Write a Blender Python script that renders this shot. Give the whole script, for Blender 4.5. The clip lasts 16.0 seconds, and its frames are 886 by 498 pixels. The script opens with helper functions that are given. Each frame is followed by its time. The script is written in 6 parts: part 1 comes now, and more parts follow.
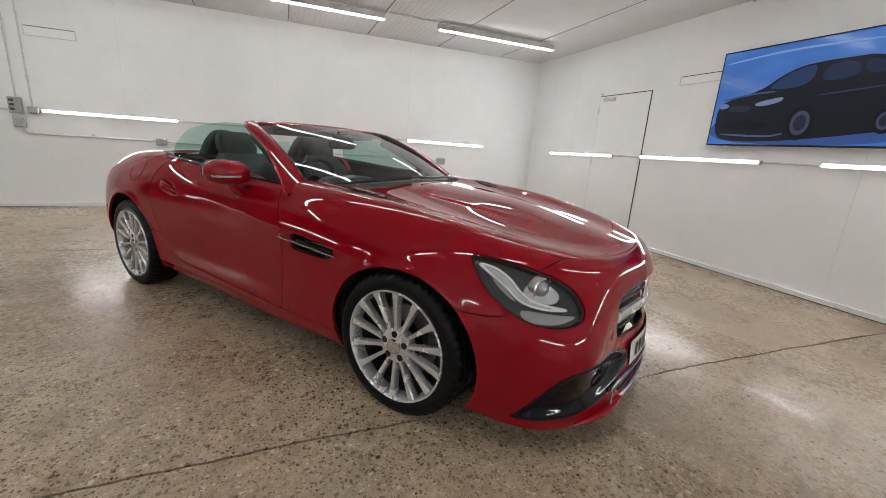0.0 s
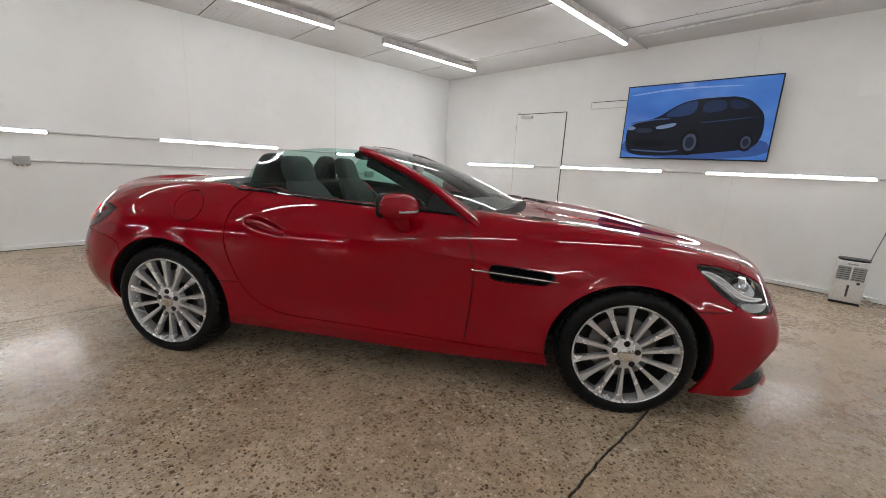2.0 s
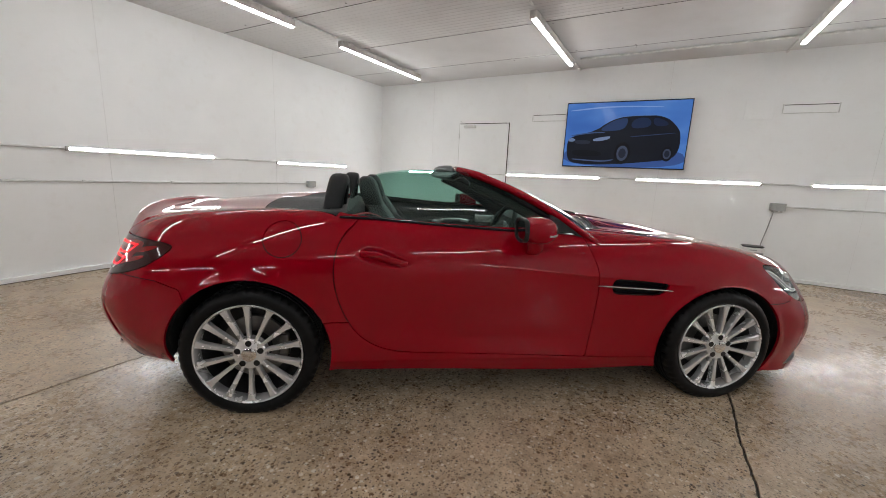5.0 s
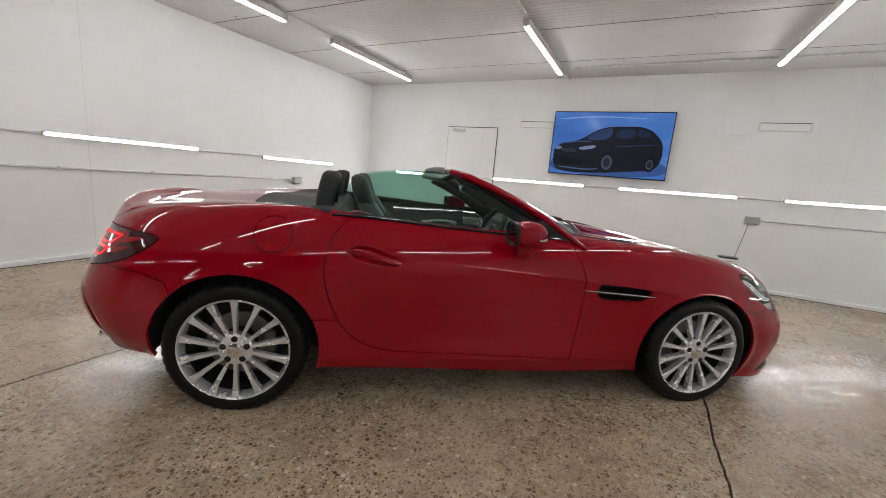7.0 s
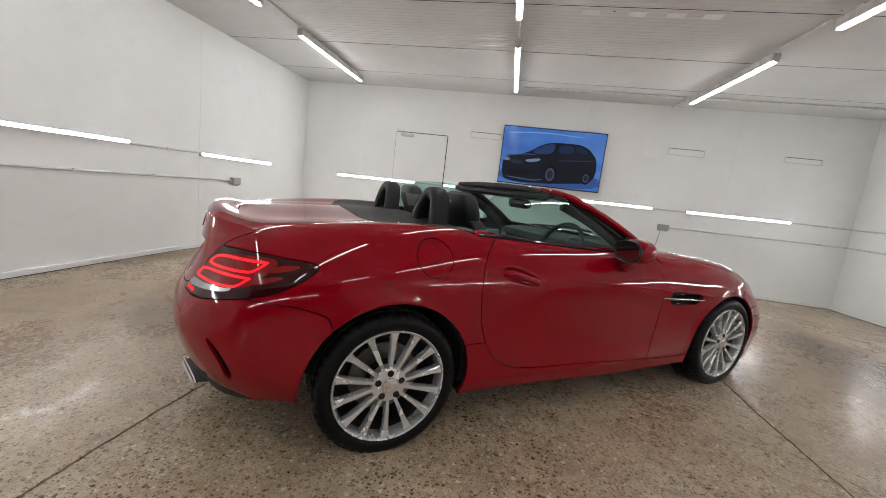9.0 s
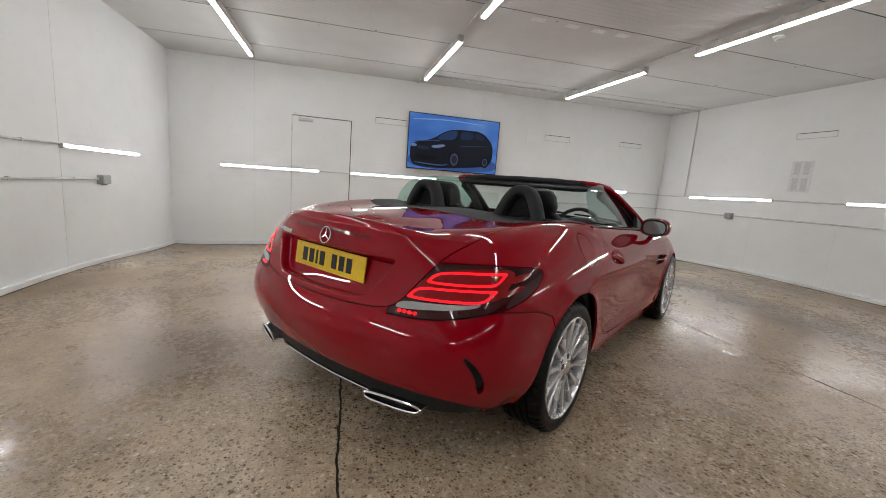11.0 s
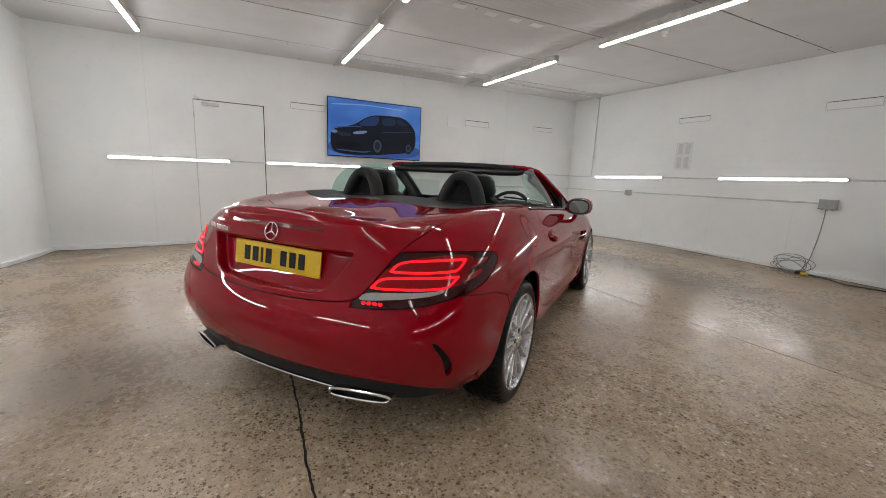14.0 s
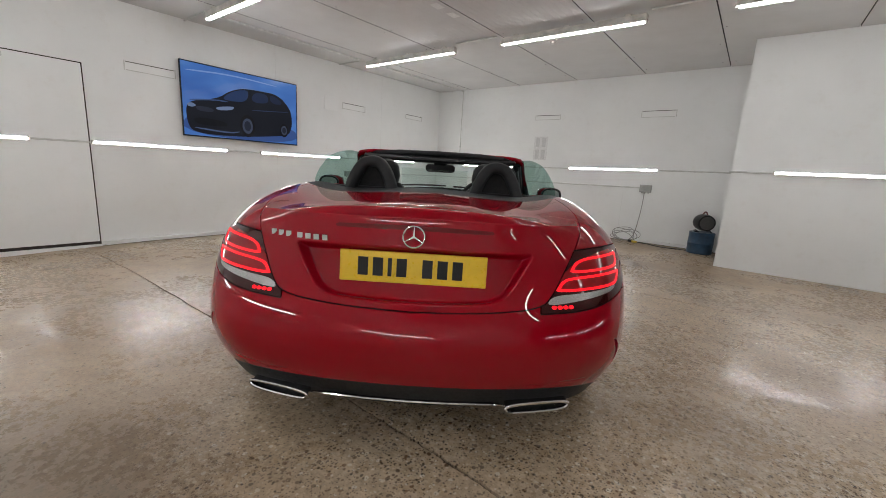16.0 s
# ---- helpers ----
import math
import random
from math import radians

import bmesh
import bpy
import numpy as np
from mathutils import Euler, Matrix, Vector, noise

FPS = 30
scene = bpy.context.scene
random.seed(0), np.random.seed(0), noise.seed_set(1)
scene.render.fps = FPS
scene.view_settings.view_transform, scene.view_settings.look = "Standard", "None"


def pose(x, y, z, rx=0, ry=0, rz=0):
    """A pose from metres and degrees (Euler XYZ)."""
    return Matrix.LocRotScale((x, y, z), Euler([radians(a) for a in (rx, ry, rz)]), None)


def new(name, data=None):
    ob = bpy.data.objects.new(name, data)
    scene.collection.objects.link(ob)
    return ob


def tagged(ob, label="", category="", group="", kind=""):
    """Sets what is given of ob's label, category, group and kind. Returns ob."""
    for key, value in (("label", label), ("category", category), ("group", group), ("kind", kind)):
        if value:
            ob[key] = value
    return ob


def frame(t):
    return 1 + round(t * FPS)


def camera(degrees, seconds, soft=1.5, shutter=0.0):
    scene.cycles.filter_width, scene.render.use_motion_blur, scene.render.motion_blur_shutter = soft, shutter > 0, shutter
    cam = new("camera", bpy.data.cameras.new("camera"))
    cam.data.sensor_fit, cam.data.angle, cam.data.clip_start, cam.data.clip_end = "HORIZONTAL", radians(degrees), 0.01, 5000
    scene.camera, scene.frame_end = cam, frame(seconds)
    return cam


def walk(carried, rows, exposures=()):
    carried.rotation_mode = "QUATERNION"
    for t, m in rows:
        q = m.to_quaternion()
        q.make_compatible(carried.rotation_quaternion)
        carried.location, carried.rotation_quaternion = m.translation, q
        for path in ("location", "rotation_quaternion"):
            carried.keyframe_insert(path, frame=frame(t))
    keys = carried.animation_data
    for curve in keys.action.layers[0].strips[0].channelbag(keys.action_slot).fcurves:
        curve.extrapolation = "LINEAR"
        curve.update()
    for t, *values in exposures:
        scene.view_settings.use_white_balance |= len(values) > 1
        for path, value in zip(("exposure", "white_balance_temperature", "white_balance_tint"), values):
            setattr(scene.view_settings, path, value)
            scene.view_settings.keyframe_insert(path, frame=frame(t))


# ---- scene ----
cam = camera(96.4, 16.0, soft=0.7)
METRES, EYE, TILT, LEAN, TURN = 7.17, 1.1114, 0.0, 0.0, -22.5
ROWS = [
    (0.0, 0.0, 0.0, 0.0, 0.94, -14.37, -3.66),
    (0.5, -0.0553, -0.0036, 0.0019, -4.52, -13.33, -3.89),
    (1.0, -0.1136, 0.0008, 0.0, -10.4, -12.63, -3.77),
    (1.5, -0.1741, 0.0161, 0.0021, -16.33, -12.41, -3.55),
    (2.0, -0.2313, 0.0352, 0.0023, -21.93, -12.23, -2.92),
    (2.5, -0.2805, 0.0623, 0.0032, -27.62, -12.28, -2.38),
    (3.0, -0.324, 0.0881, 0.0057, -32.33, -12.41, -1.82),
    (3.5, -0.3499, 0.1075, 0.0073, -35.37, -12.13, -1.59),
    (6.0, -0.3747, 0.1263, 0.0086, -39.58, -10.92, -3.28),
    (6.5, -0.376, 0.1264, 0.0082, -39.97, -10.86, -3.92),
    (7.0, -0.3783, 0.1269, 0.0078, -40.85, -10.7, -4.78),
    (7.5, -0.393, 0.1359, 0.0058, -42.93, -10.36, -5.74),
    (8.0, -0.4214, 0.1637, 0.006, -46.91, -9.91, -6.56),
    (8.5, -0.4633, 0.203, 0.0054, -51.69, -9.35, -6.83),
    (11.0, -0.573, 0.4479, -0.0003, -82.23, -9.4, -4.36),
    (11.5, -0.5766, 0.4612, 0.0006, -85.03, -9.66, -3.81),
    (12.0, -0.5774, 0.4623, 0.0006, -86.7, -9.93, -3.28),
    (12.5, -0.5776, 0.4618, -0.0001, -87.65, -10.28, -2.83),
    (13.0, -0.577, 0.4616, -0.0004, -88.67, -10.56, -2.51),
    (13.5, -0.5768, 0.4619, -0.0004, -90.34, -10.6, -2.42),
    (14.0, -0.5767, 0.4681, -0.0, -93.96, -10.68, -2.67),
    (14.5, -0.5744, 0.497, -0.0019, -99.67, -10.79, -3.08),
    (15.0, -0.5576, 0.5405, -0.0021, -107.11, -11.11, -3.56),
    (15.5, -0.5366, 0.5926, -0.003, -114.14, -11.18, -3.53),
    (16.0, -0.5078, 0.6329, -0.0052, -119.53, -11.29, -3.29),
]


def SHIFT(t):
    """A small sideways mend of the last stretch."""
    k = min(1, max(0, (t - 8.5) / 2.5))
    return -0.0137 * k, -0.0100 * k


walk(cam, [(t, pose(*SHIFT(t), EYE, TILT, LEAN, TURN) @ pose(METRES * x, METRES * y, METRES * z, 90 + pitch, roll, yaw)) for t, x, y, z, yaw, pitch, roll in ROWS],
     [(0.0, 0.02), (8.5, 0.06), (11.0, -0.10), (16.0, -0.10)])


# ---- light and exposure ----
world = bpy.data.worlds.new("world")
scene.world = world
world.use_nodes = True
world.node_tree.nodes["Background"].inputs[0].default_value = (0.8, 0.85, 0.9, 1)
world.node_tree.nodes["Background"].inputs[1].default_value = 0.02
LAMP, WALL_LAMP = 33.0, 81.0
scene.view_settings.exposure = 0.0


# ---- materials ----
class Nodes:
    """Short hand for a node material."""

    def __init__(self, name, rough=0.5, metal=0.0, color=(0.5, 0.5, 0.5)):
        self.mat = bpy.data.materials.new(name)
        self.mat.use_nodes = True
        self.tree = self.mat.node_tree
        self.bsdf = self.tree.nodes["Principled BSDF"]
        self.set("Roughness", rough)
        self.set("Metallic", metal)
        self.set("Base Color", (*color, 1))
        self.coord = self.tree.nodes.new("ShaderNodeTexCoord")

    def set(self, key, value):
        self.bsdf.inputs[key].default_value = value
        return self

    def link(self, a, b):
        self.tree.links.new(a, b)

    def noise(self, scale, detail=4.0, rough=0.6, stretch=(1, 1, 1), space="Object"):
        m = self.tree.nodes.new("ShaderNodeMapping")
        m.inputs["Scale"].default_value = stretch
        self.link(self.coord.outputs[space], m.inputs["Vector"])
        n = self.tree.nodes.new("ShaderNodeTexNoise")
        n.inputs["Scale"].default_value, n.inputs["Detail"].default_value, n.inputs["Roughness"].default_value = scale, detail, rough
        self.link(m.outputs[0], n.inputs["Vector"])
        return n.outputs["Fac"]

    def voronoi(self, scale, output="Distance", feature="F1", space="Object", randomness=1.0):
        n = self.tree.nodes.new("ShaderNodeTexVoronoi")
        n.feature = feature
        n.inputs["Scale"].default_value, n.inputs["Randomness"].default_value = scale, randomness
        self.link(self.coord.outputs[space], n.inputs["Vector"])
        return n.outputs[output]

    def ramp(self, fac, *stops):
        r = self.tree.nodes.new("ShaderNodeValToRGB")
        e = r.color_ramp.elements
        while len(e) < len(stops):
            e.new(0.5)
        for k, (p, c) in zip(e, stops):
            k.position, k.color = p, (*(c if isinstance(c, tuple) else (c, c, c)), 1)
        self.link(fac, r.inputs[0])
        return r.outputs[0]

    def mix(self, fac, a, b, mode="MIX"):
        m = self.tree.nodes.new("ShaderNodeMix")
        m.data_type, m.blend_type = "RGBA", mode
        for i, v in ((0, fac), (6, a), (7, b)):
            if isinstance(v, (int, float)):
                m.inputs[i].default_value = v
            elif isinstance(v, tuple):
                m.inputs[i].default_value = (*v, 1)
            else:
                self.link(v, m.inputs[i])
        return m.outputs[2]

    def to(self, key, value):
        self.link(value, self.bsdf.inputs[key])
        return self

    def bump(self, height, strength=0.2, distance=0.002):
        b = self.tree.nodes.new("ShaderNodeBump")
        b.inputs["Strength"].default_value, b.inputs["Distance"].default_value = strength, distance
        self.link(height, b.inputs["Height"])
        if self.bsdf.inputs["Normal"].is_linked:
            self.link(self.bsdf.inputs["Normal"].links[0].from_socket, b.inputs["Normal"])
        self.link(b.outputs[0], self.bsdf.inputs["Normal"])
        return self


def plain(name, color, rough=0.5, metal=0.0, wear=0.12, scale=30.0):
    """A plain material with faint mottling and fine relief."""
    n = Nodes(name, rough, metal)
    low = tuple(c * (1 - wear) for c in color)
    high = tuple(min(1, c * (1 + wear * 0.6)) for c in color)
    n.to("Base Color", n.ramp(n.noise(scale), (0.3, low), (0.7, high)))
    n.to("Roughness", n.ramp(n.noise(scale * 2.3), (0.3, max(0.02, rough * 0.85)), (0.7, min(1, rough * 1.15))))
    return n


def glow(name, color, strength):
    n = Nodes(name, 0.4, 0, color)
    n.set("Emission Color", (*color, 1)).set("Emission Strength", strength).set("Specular IOR Level", 0.15)
    return n.mat


def make_wall_paint():
    n = Nodes("white_wall_paint", 0.35)
    cloud = n.noise(1.1, 5)
    n.to("Base Color", n.mix(n.ramp(n.noise(7, 6, 0.7), (0.55, 0.0), (0.8, 0.35)), n.ramp(cloud, (0.3, (0.79, 0.80, 0.795)), (0.7, (0.85, 0.86, 0.855))), (0.70, 0.68, 0.64)))
    n.to("Roughness", n.ramp(n.noise(3.0), (0.3, 0.58), (0.7, 0.78)))
    n.set("Specular IOR Level", 0.35)
    n.bump(n.noise(2.2, 3), 0.10, 0.012)
    n.bump(n.noise(90, 3), 0.12, 0.001)
    return n.mat


def make_ceiling_paint(ribbed):
    n = Nodes("ribbed_ceiling_panel" if ribbed else "ceiling_panel", 0.85)
    n.to("Base Color", n.mix(n.ramp(n.noise(4, 6, 0.7), (0.5, 0.0), (0.85, 0.25)), n.ramp(n.noise(0.9, 4), (0.3, (0.57, 0.565, 0.56)), (0.7, (0.65, 0.645, 0.64))), (0.52, 0.49, 0.46)))
    n.set("Specular IOR Level", 0.15)
    n.bump(n.noise(60, 3), 0.15, 0.001)
    return n.mat


def make_floor():
    """Ground concrete with open aggregate, stained and sealed in patches."""
    n = Nodes("ground_concrete", 0.4)
    tree = n.tree
    warp = tree.nodes.new("ShaderNodeTexNoise")
    warp.inputs["Scale"].default_value, warp.inputs["Detail"].default_value = 42, 2
    n.link(n.coord.outputs["Object"], warp.inputs["Vector"])
    moved = tree.nodes.new("ShaderNodeVectorMath")
    moved.operation = "MULTIPLY_ADD"
    n.link(warp.outputs["Color"], moved.inputs[0])
    n.link(n.coord.outputs["Object"], moved.inputs[2])
    moved.inputs[1].default_value = (0.010, 0.010, 0.010)

    def cells(scale, output):
        v = tree.nodes.new("ShaderNodeTexVoronoi")
        v.inputs["Scale"].default_value = scale
        n.link(moved.outputs[0], v.inputs["Vector"])
        return v.outputs[output]

    def blot(x, y, rx, ry, turn=0.0, ragged=0.5):
        """A soft ragged darker patch on the slab: 1 inside."""
        m = tree.nodes.new("ShaderNodeMapping")
        m.vector_type = "TEXTURE"
        m.inputs["Location"].default_value, m.inputs["Rotation"].default_value, m.inputs["Scale"].default_value = (x, y, 0), (0, 0, radians(turn)), (rx, ry, 9)
        n.link(n.coord.outputs["Object"], m.inputs["Vector"])
        d = tree.nodes.new("ShaderNodeVectorMath")
        d.operation = "LENGTH"
        n.link(m.outputs[0], d.inputs[0])
        r = tree.nodes.new("ShaderNodeMath")
        r.operation = "MULTIPLY_ADD"
        n.link(n.noise(2.6, 6, 0.7), r.inputs[0])
        r.inputs[1].default_value = ragged
        n.link(d.outputs["Value"], r.inputs[2])
        half = tree.nodes.new("ShaderNodeMath")
        half.operation = "MULTIPLY"
        half.inputs[1].default_value = 0.5
        n.link(r.outputs[0], half.inputs[0])
        return n.ramp(half.outputs[0], (0.15 + ragged / 4, 1.0), (0.5 + ragged / 4, 0.0))

    base = n.ramp(n.noise(0.55, 6, 0.62), (0.34, (0.325, 0.236, 0.154)), (0.48, (0.42, 0.322, 0.222)), (0.64, (0.50, 0.402, 0.293)))
    base = n.mix(1.0, base, n.ramp(n.noise(5.5, 5, 0.65), (0.32, 0.80), (0.5, 1.0), (0.7, 1.14)), "MULTIPLY")
    base = n.mix(1.0, base, n.ramp(n.noise(46, 6, 0.8), (0.30, 0.62), (0.50, 1.0), (0.70, 1.3)), "MULTIPLY")
    split = tree.nodes.new("ShaderNodeSeparateXYZ")
    n.link(n.coord.outputs["Object"], split.inputs[0])
    worn = tree.nodes.new("ShaderNodeMapRange")
    n.link(split.outputs["X"], worn.inputs[0])
    for k, value in ((1, 1.2), (2, 3.4), (3, 1.0), (4, 0.3)):
        worn.inputs[k].default_value = value
    ground = []
    slant = tree.nodes.new("ShaderNodeMath")
    slant.operation = "MULTIPLY_ADD"
    slant.inputs[1].default_value = 0.8
    n.link(split.outputs["X"], slant.inputs[0])
    n.link(split.outputs["Y"], slant.inputs[2])
    for lane, y0, y1, v0, v1 in ((split.outputs["Y"], -0.4, 1.5, 0.30, 1.0), (slant.outputs[0], 4.2, 5.8, 1.0, 0.35)):
        band = tree.nodes.new("ShaderNodeMapRange")
        n.link(lane, band.inputs[0])
        for k, value in ((1, y0), (2, y1), (3, v0), (4, v1)):
            band.inputs[k].default_value = value
        ground.append(band.outputs[0])
    used = n.mix(1.0, ground[0], ground[1], "MULTIPLY")
    smooth = n.ramp(used, (0.3, 0.80), (1.0, 0.0))
    base = n.mix(smooth, base, n.mix(1.0, base, (0.72, 0.69, 0.66), "MULTIPLY"))
    used = n.mix(1.0, used, worn.outputs[0], "MULTIPLY")
    open_patch = n.mix(1.0, n.ramp(n.noise(0.45, 5, 0.6), (0.40, 0.70), (0.54, 1.0)), used, "MULTIPLY")
    chips = None
    for scale, dark_at, light_at in ((36, 0.66, 0.86), (62, 0.52, 0.80), (115, 0.52, 0.82)):
        sep = tree.nodes.new("ShaderNodeSeparateColor")
        n.link(cells(scale, "Color"), sep.inputs[0])
        inside = n.ramp(cells(scale, "Distance"), (0.30, 1.0), (0.36, 0.0))
        dark = n.mix(1.0, inside, n.ramp(sep.outputs[0], (dark_at, 0.0), (dark_at + 0.04, 0.95)), "MULTIPLY")
        light = n.mix(1.0, inside, n.ramp(sep.outputs[1], (light_at, 0.0), (light_at + 0.04, 0.85)), "MULTIPLY")
        tone = n.ramp(sep.outputs[2], (0.15, (0.020, 0.014, 0.009)), (0.55, (0.060, 0.042, 0.027)), (0.9, (0.15, 0.085, 0.045)))
        pale = n.ramp(sep.outputs[2], (0.2, (0.55, 0.44, 0.30)), (0.8, (0.70, 0.64, 0.54)))
        dark, light = n.mix(1.0, dark, open_patch, "MULTIPLY"), n.mix(1.0, light, open_patch, "MULTIPLY")
        base = n.mix(dark, base, tone)
        base = n.mix(light, base, pale)
        chips = dark if chips is None else n.mix(1.0, chips, dark, "LIGHTEN")
    pits = n.ramp(cells(24, "Distance"), (0.10, 1.0), (0.17, 0.0))
    holes = n.mix(1.0, pits, n.ramp(n.noise(7, 2), (0.50, 0.0), (0.58, 1.0)), "MULTIPLY")
    base = n.mix(holes, base, (0.03, 0.022, 0.016))
    base = n.mix(n.ramp(n.noise(0.7, 3, 0.5), (0.53, 0.0), (0.66, 0.34)), base, (0.17, 0.125, 0.085))
    base = n.mix(n.ramp(n.noise(1.5, 6, 0.72), (0.55, 0.0), (0.70, 0.5)), base, (0.15, 0.105, 0.07))
    for x, y, rx, ry, turn, depth in ((1.0, -0.15, 2.8, 0.60, -3, 0.78), (0.05, 5.45, 0.75, 0.55, 20, 0.62), (1.6, -1.7, 2.2, 0.5, 4, 0.35)):
        base = n.mix(n.mix(1.0, blot(x, y, rx, ry, turn, 0.9), (depth, depth, depth), "MULTIPLY"), base, (0.13, 0.095, 0.065))
    n.to("Base Color", base)
    sealed = n.ramp(n.noise(0.9, 6, 0.75), (0.42, 0.0), (0.56, 1.0))
    glaze = n.mix(n.ramp(n.noise(30, 4, 0.7), (0.44, 0.0), (0.54, 1.0)), (0.09, 0.09, 0.09), (0.30, 0.30, 0.30))
    n.to("Roughness", n.mix(sealed, (0.46, 0.46, 0.46), glaze))
    n.set("Specular IOR Level", 0.42)
    n.bump(n.noise(140, 3), 0.25, 0.001)
    n.bump(n.mix(0.5, holes, chips), -0.35, 0.003)
    n.bump(n.noise(11, 5, 0.7), 0.30, 0.004)
    return n.mat


WALL = make_wall_paint()
CEILING = make_ceiling_paint(False)
FLOOR = make_floor()
JOINT = plain("dark_joint_fill", (0.04, 0.032, 0.024), 0.9, 0, 0.5, 60).mat
PALE_SEAM = plain("pale_seam", (0.68, 0.68, 0.67), 0.7).mat
SEAM = plain("dark_seam", (0.09, 0.085, 0.08), 0.8).mat
TRUNKING = plain("white_painted_conduit", (0.62, 0.62, 0.6), 0.45, 0, 0.2, 14).mat
GREY_BOX = plain("grey_plastic_box", (0.36, 0.37, 0.36), 0.45).mat
DARK_BOX = plain("dark_switch_plastic", (0.06, 0.06, 0.06), 0.4).mat
TUBE = glow("lit_diffuser", (0.98, 0.99, 1.0), LAMP)
WALL_TUBE = glow("lit_slim_diffuser", (0.98, 0.99, 1.0), WALL_LAMP)
UNSEEN_DARK = plain("unseen_wall_dark", (0.07, 0.07, 0.072), 0.5).mat
BATTEN = plain("batten_body", (0.55, 0.53, 0.5), 0.5, 0, 0.3, 9).mat
BLACK = plain("black_plastic", (0.008, 0.008, 0.009), 0.35).set("Specular IOR Level", 0.3).mat
SOFT_BLACK = plain("black_grained_plastic", (0.012, 0.012, 0.013), 0.55).set("Specular IOR Level", 0.3).mat
STEEL = plain("galvanised_steel", (0.5, 0.5, 0.5), 0.4, 0.9).mat
WHITE_PLASTIC = plain("white_plastic", (0.72, 0.72, 0.7), 0.35).mat
BLUE_DRUM = plain("blue_enamel", (0.015, 0.05, 0.10), 0.4, 0, 0.4, 12).mat
CABLE = plain("grey_cable", (0.25, 0.25, 0.24), 0.6).mat
RED_TRIM = plain("dark_red_plastic", (0.12, 0.01, 0.012), 0.4).mat
YELLOW = plain("yellow_plastic", (0.65, 0.45, 0.03), 0.4).mat
CABLE_DARK = plain("black_cable", (0.02, 0.02, 0.02), 0.5).mat
PAPER = plain("pale_notice", (0.74, 0.74, 0.74), 0.7).mat
PAPER_INK = plain("faded_print", (0.63, 0.63, 0.63), 0.7).mat


# ---- mesh helpers ----
def link_mesh(name, bm, material, smooth=False):
    me = bpy.data.meshes.new(name)
    bmesh.ops.recalc_face_normals(bm, faces=bm.faces)
    bm.to_mesh(me)
    bm.free()
    if smooth:
        for p in me.polygons:
            p.use_smooth = True
        me.set_sharp_from_angle(angle=radians(35))
    me.materials.append(material)
    return new(name, me)


def part(name, bm, material, parent, label="", smooth=False):
    ob = link_mesh(name, bm, material, smooth)
    ob.parent = parent
    return tagged(ob, label)


def box(a, b, bevel=0.0, segments=2, bm=None):
    """A box from corner a to corner b, with rounded edges."""
    own = bmesh.new()
    a, b = Vector(a), Vector(b)
    bmesh.ops.create_cube(own, size=1, matrix=Matrix.Translation((a + b) / 2) @ Matrix.Diagonal((*(abs(v) for v in b - a), 1)))
    if bevel:
        bmesh.ops.bevel(own, geom=own.edges[:], offset=bevel, segments=segments, affect="EDGES", profile=0.5)
    if bm is None:
        return own
    join(bm, own)
    return bm


def join(bm, other):
    me = bpy.data.meshes.new("joined")
    other.to_mesh(me)
    other.free()
    bm.from_mesh(me)
    bpy.data.meshes.remove(me)


def rod(points, radius, sides=10, bm=None, closed=False):
    """A round bar along points."""
    bm = bm or bmesh.new()
    pts = [Vector(p) for p in points]
    n, rings = len(pts), []
    up = None
    for i, p in enumerate(pts):
        if closed:
            d = pts[(i + 1) % n] - pts[i - 1]
        else:
            d = pts[min(i + 1, n - 1)] - pts[max(i - 1, 0)]
        d.normalize()
        if up is None:
            up = d.orthogonal().normalized()
        up = (up - d * up.dot(d)).normalized()
        side = d.cross(up)
        r = radius[i] if isinstance(radius, (list, tuple)) else radius
        rings.append([bm.verts.new(p + r * (math.cos(a) * up + math.sin(a) * side)) for a in (2 * math.pi * k / sides for k in range(sides))])
    pairs = list(zip(rings, rings[1:])) + ([(rings[-1], rings[0])] if closed else [])
    for a, b in pairs:
        for k in range(sides):
            bm.faces.new((a[k], a[(k + 1) % sides], b[(k + 1) % sides], b[k]))
    if not closed:
        bm.faces.new(rings[0])
        bm.faces.new(rings[-1])
    return bm


def lathe(profile, steps=32, axis="Z", at=(0, 0, 0), bm=None):
    """Turns a profile of (radius, height) round an axis."""
    own = bmesh.new()
    rings = []
    for r, h in profile:
        if r < 1e-5:
            rings.append([own.verts.new((0, 0, h))])
        else:
            rings.append([own.verts.new((r * math.cos(2 * math.pi * k / steps), r * math.sin(2 * math.pi * k / steps), h)) for k in range(steps)])
    for a, b in zip(rings, rings[1:]):
        for k in range(steps):
            q = [a[k % len(a)], a[(k + 1) % len(a)], b[(k + 1) % len(b)], b[k % len(b)]]
            q = list(dict.fromkeys(q))
            if len(q) > 2:
                own.faces.new(q)
    turn = {"Z": Matrix(), "Y": pose(0, 0, 0, -90), "X": pose(0, 0, 0, 0, 90)}[axis]
    own.transform(Matrix.Translation(at) @ turn)
    if bm is None:
        return own
    join(bm, own)
    return bm


def thing(name, label, category, m=Matrix(), group="", kind=""):
    ob = new(name)
    ob.empty_display_size = 0.1
    ob.matrix_basis = m
    return tagged(ob, label, category, group, kind)


def smooth_step(x, a, b):
    t = min(1, max(0, (x - a) / (b - a)))
    return t * t * (3 - 2 * t)


# ---- the room ----
EAST, WEST, NORTH, SOUTH = 4.72, -7.6, 7.09, -2.3
JUT_X, JUT_Y = -1.36, -0.95
JOINT_A, JOINT_B = 1.355, 4.48


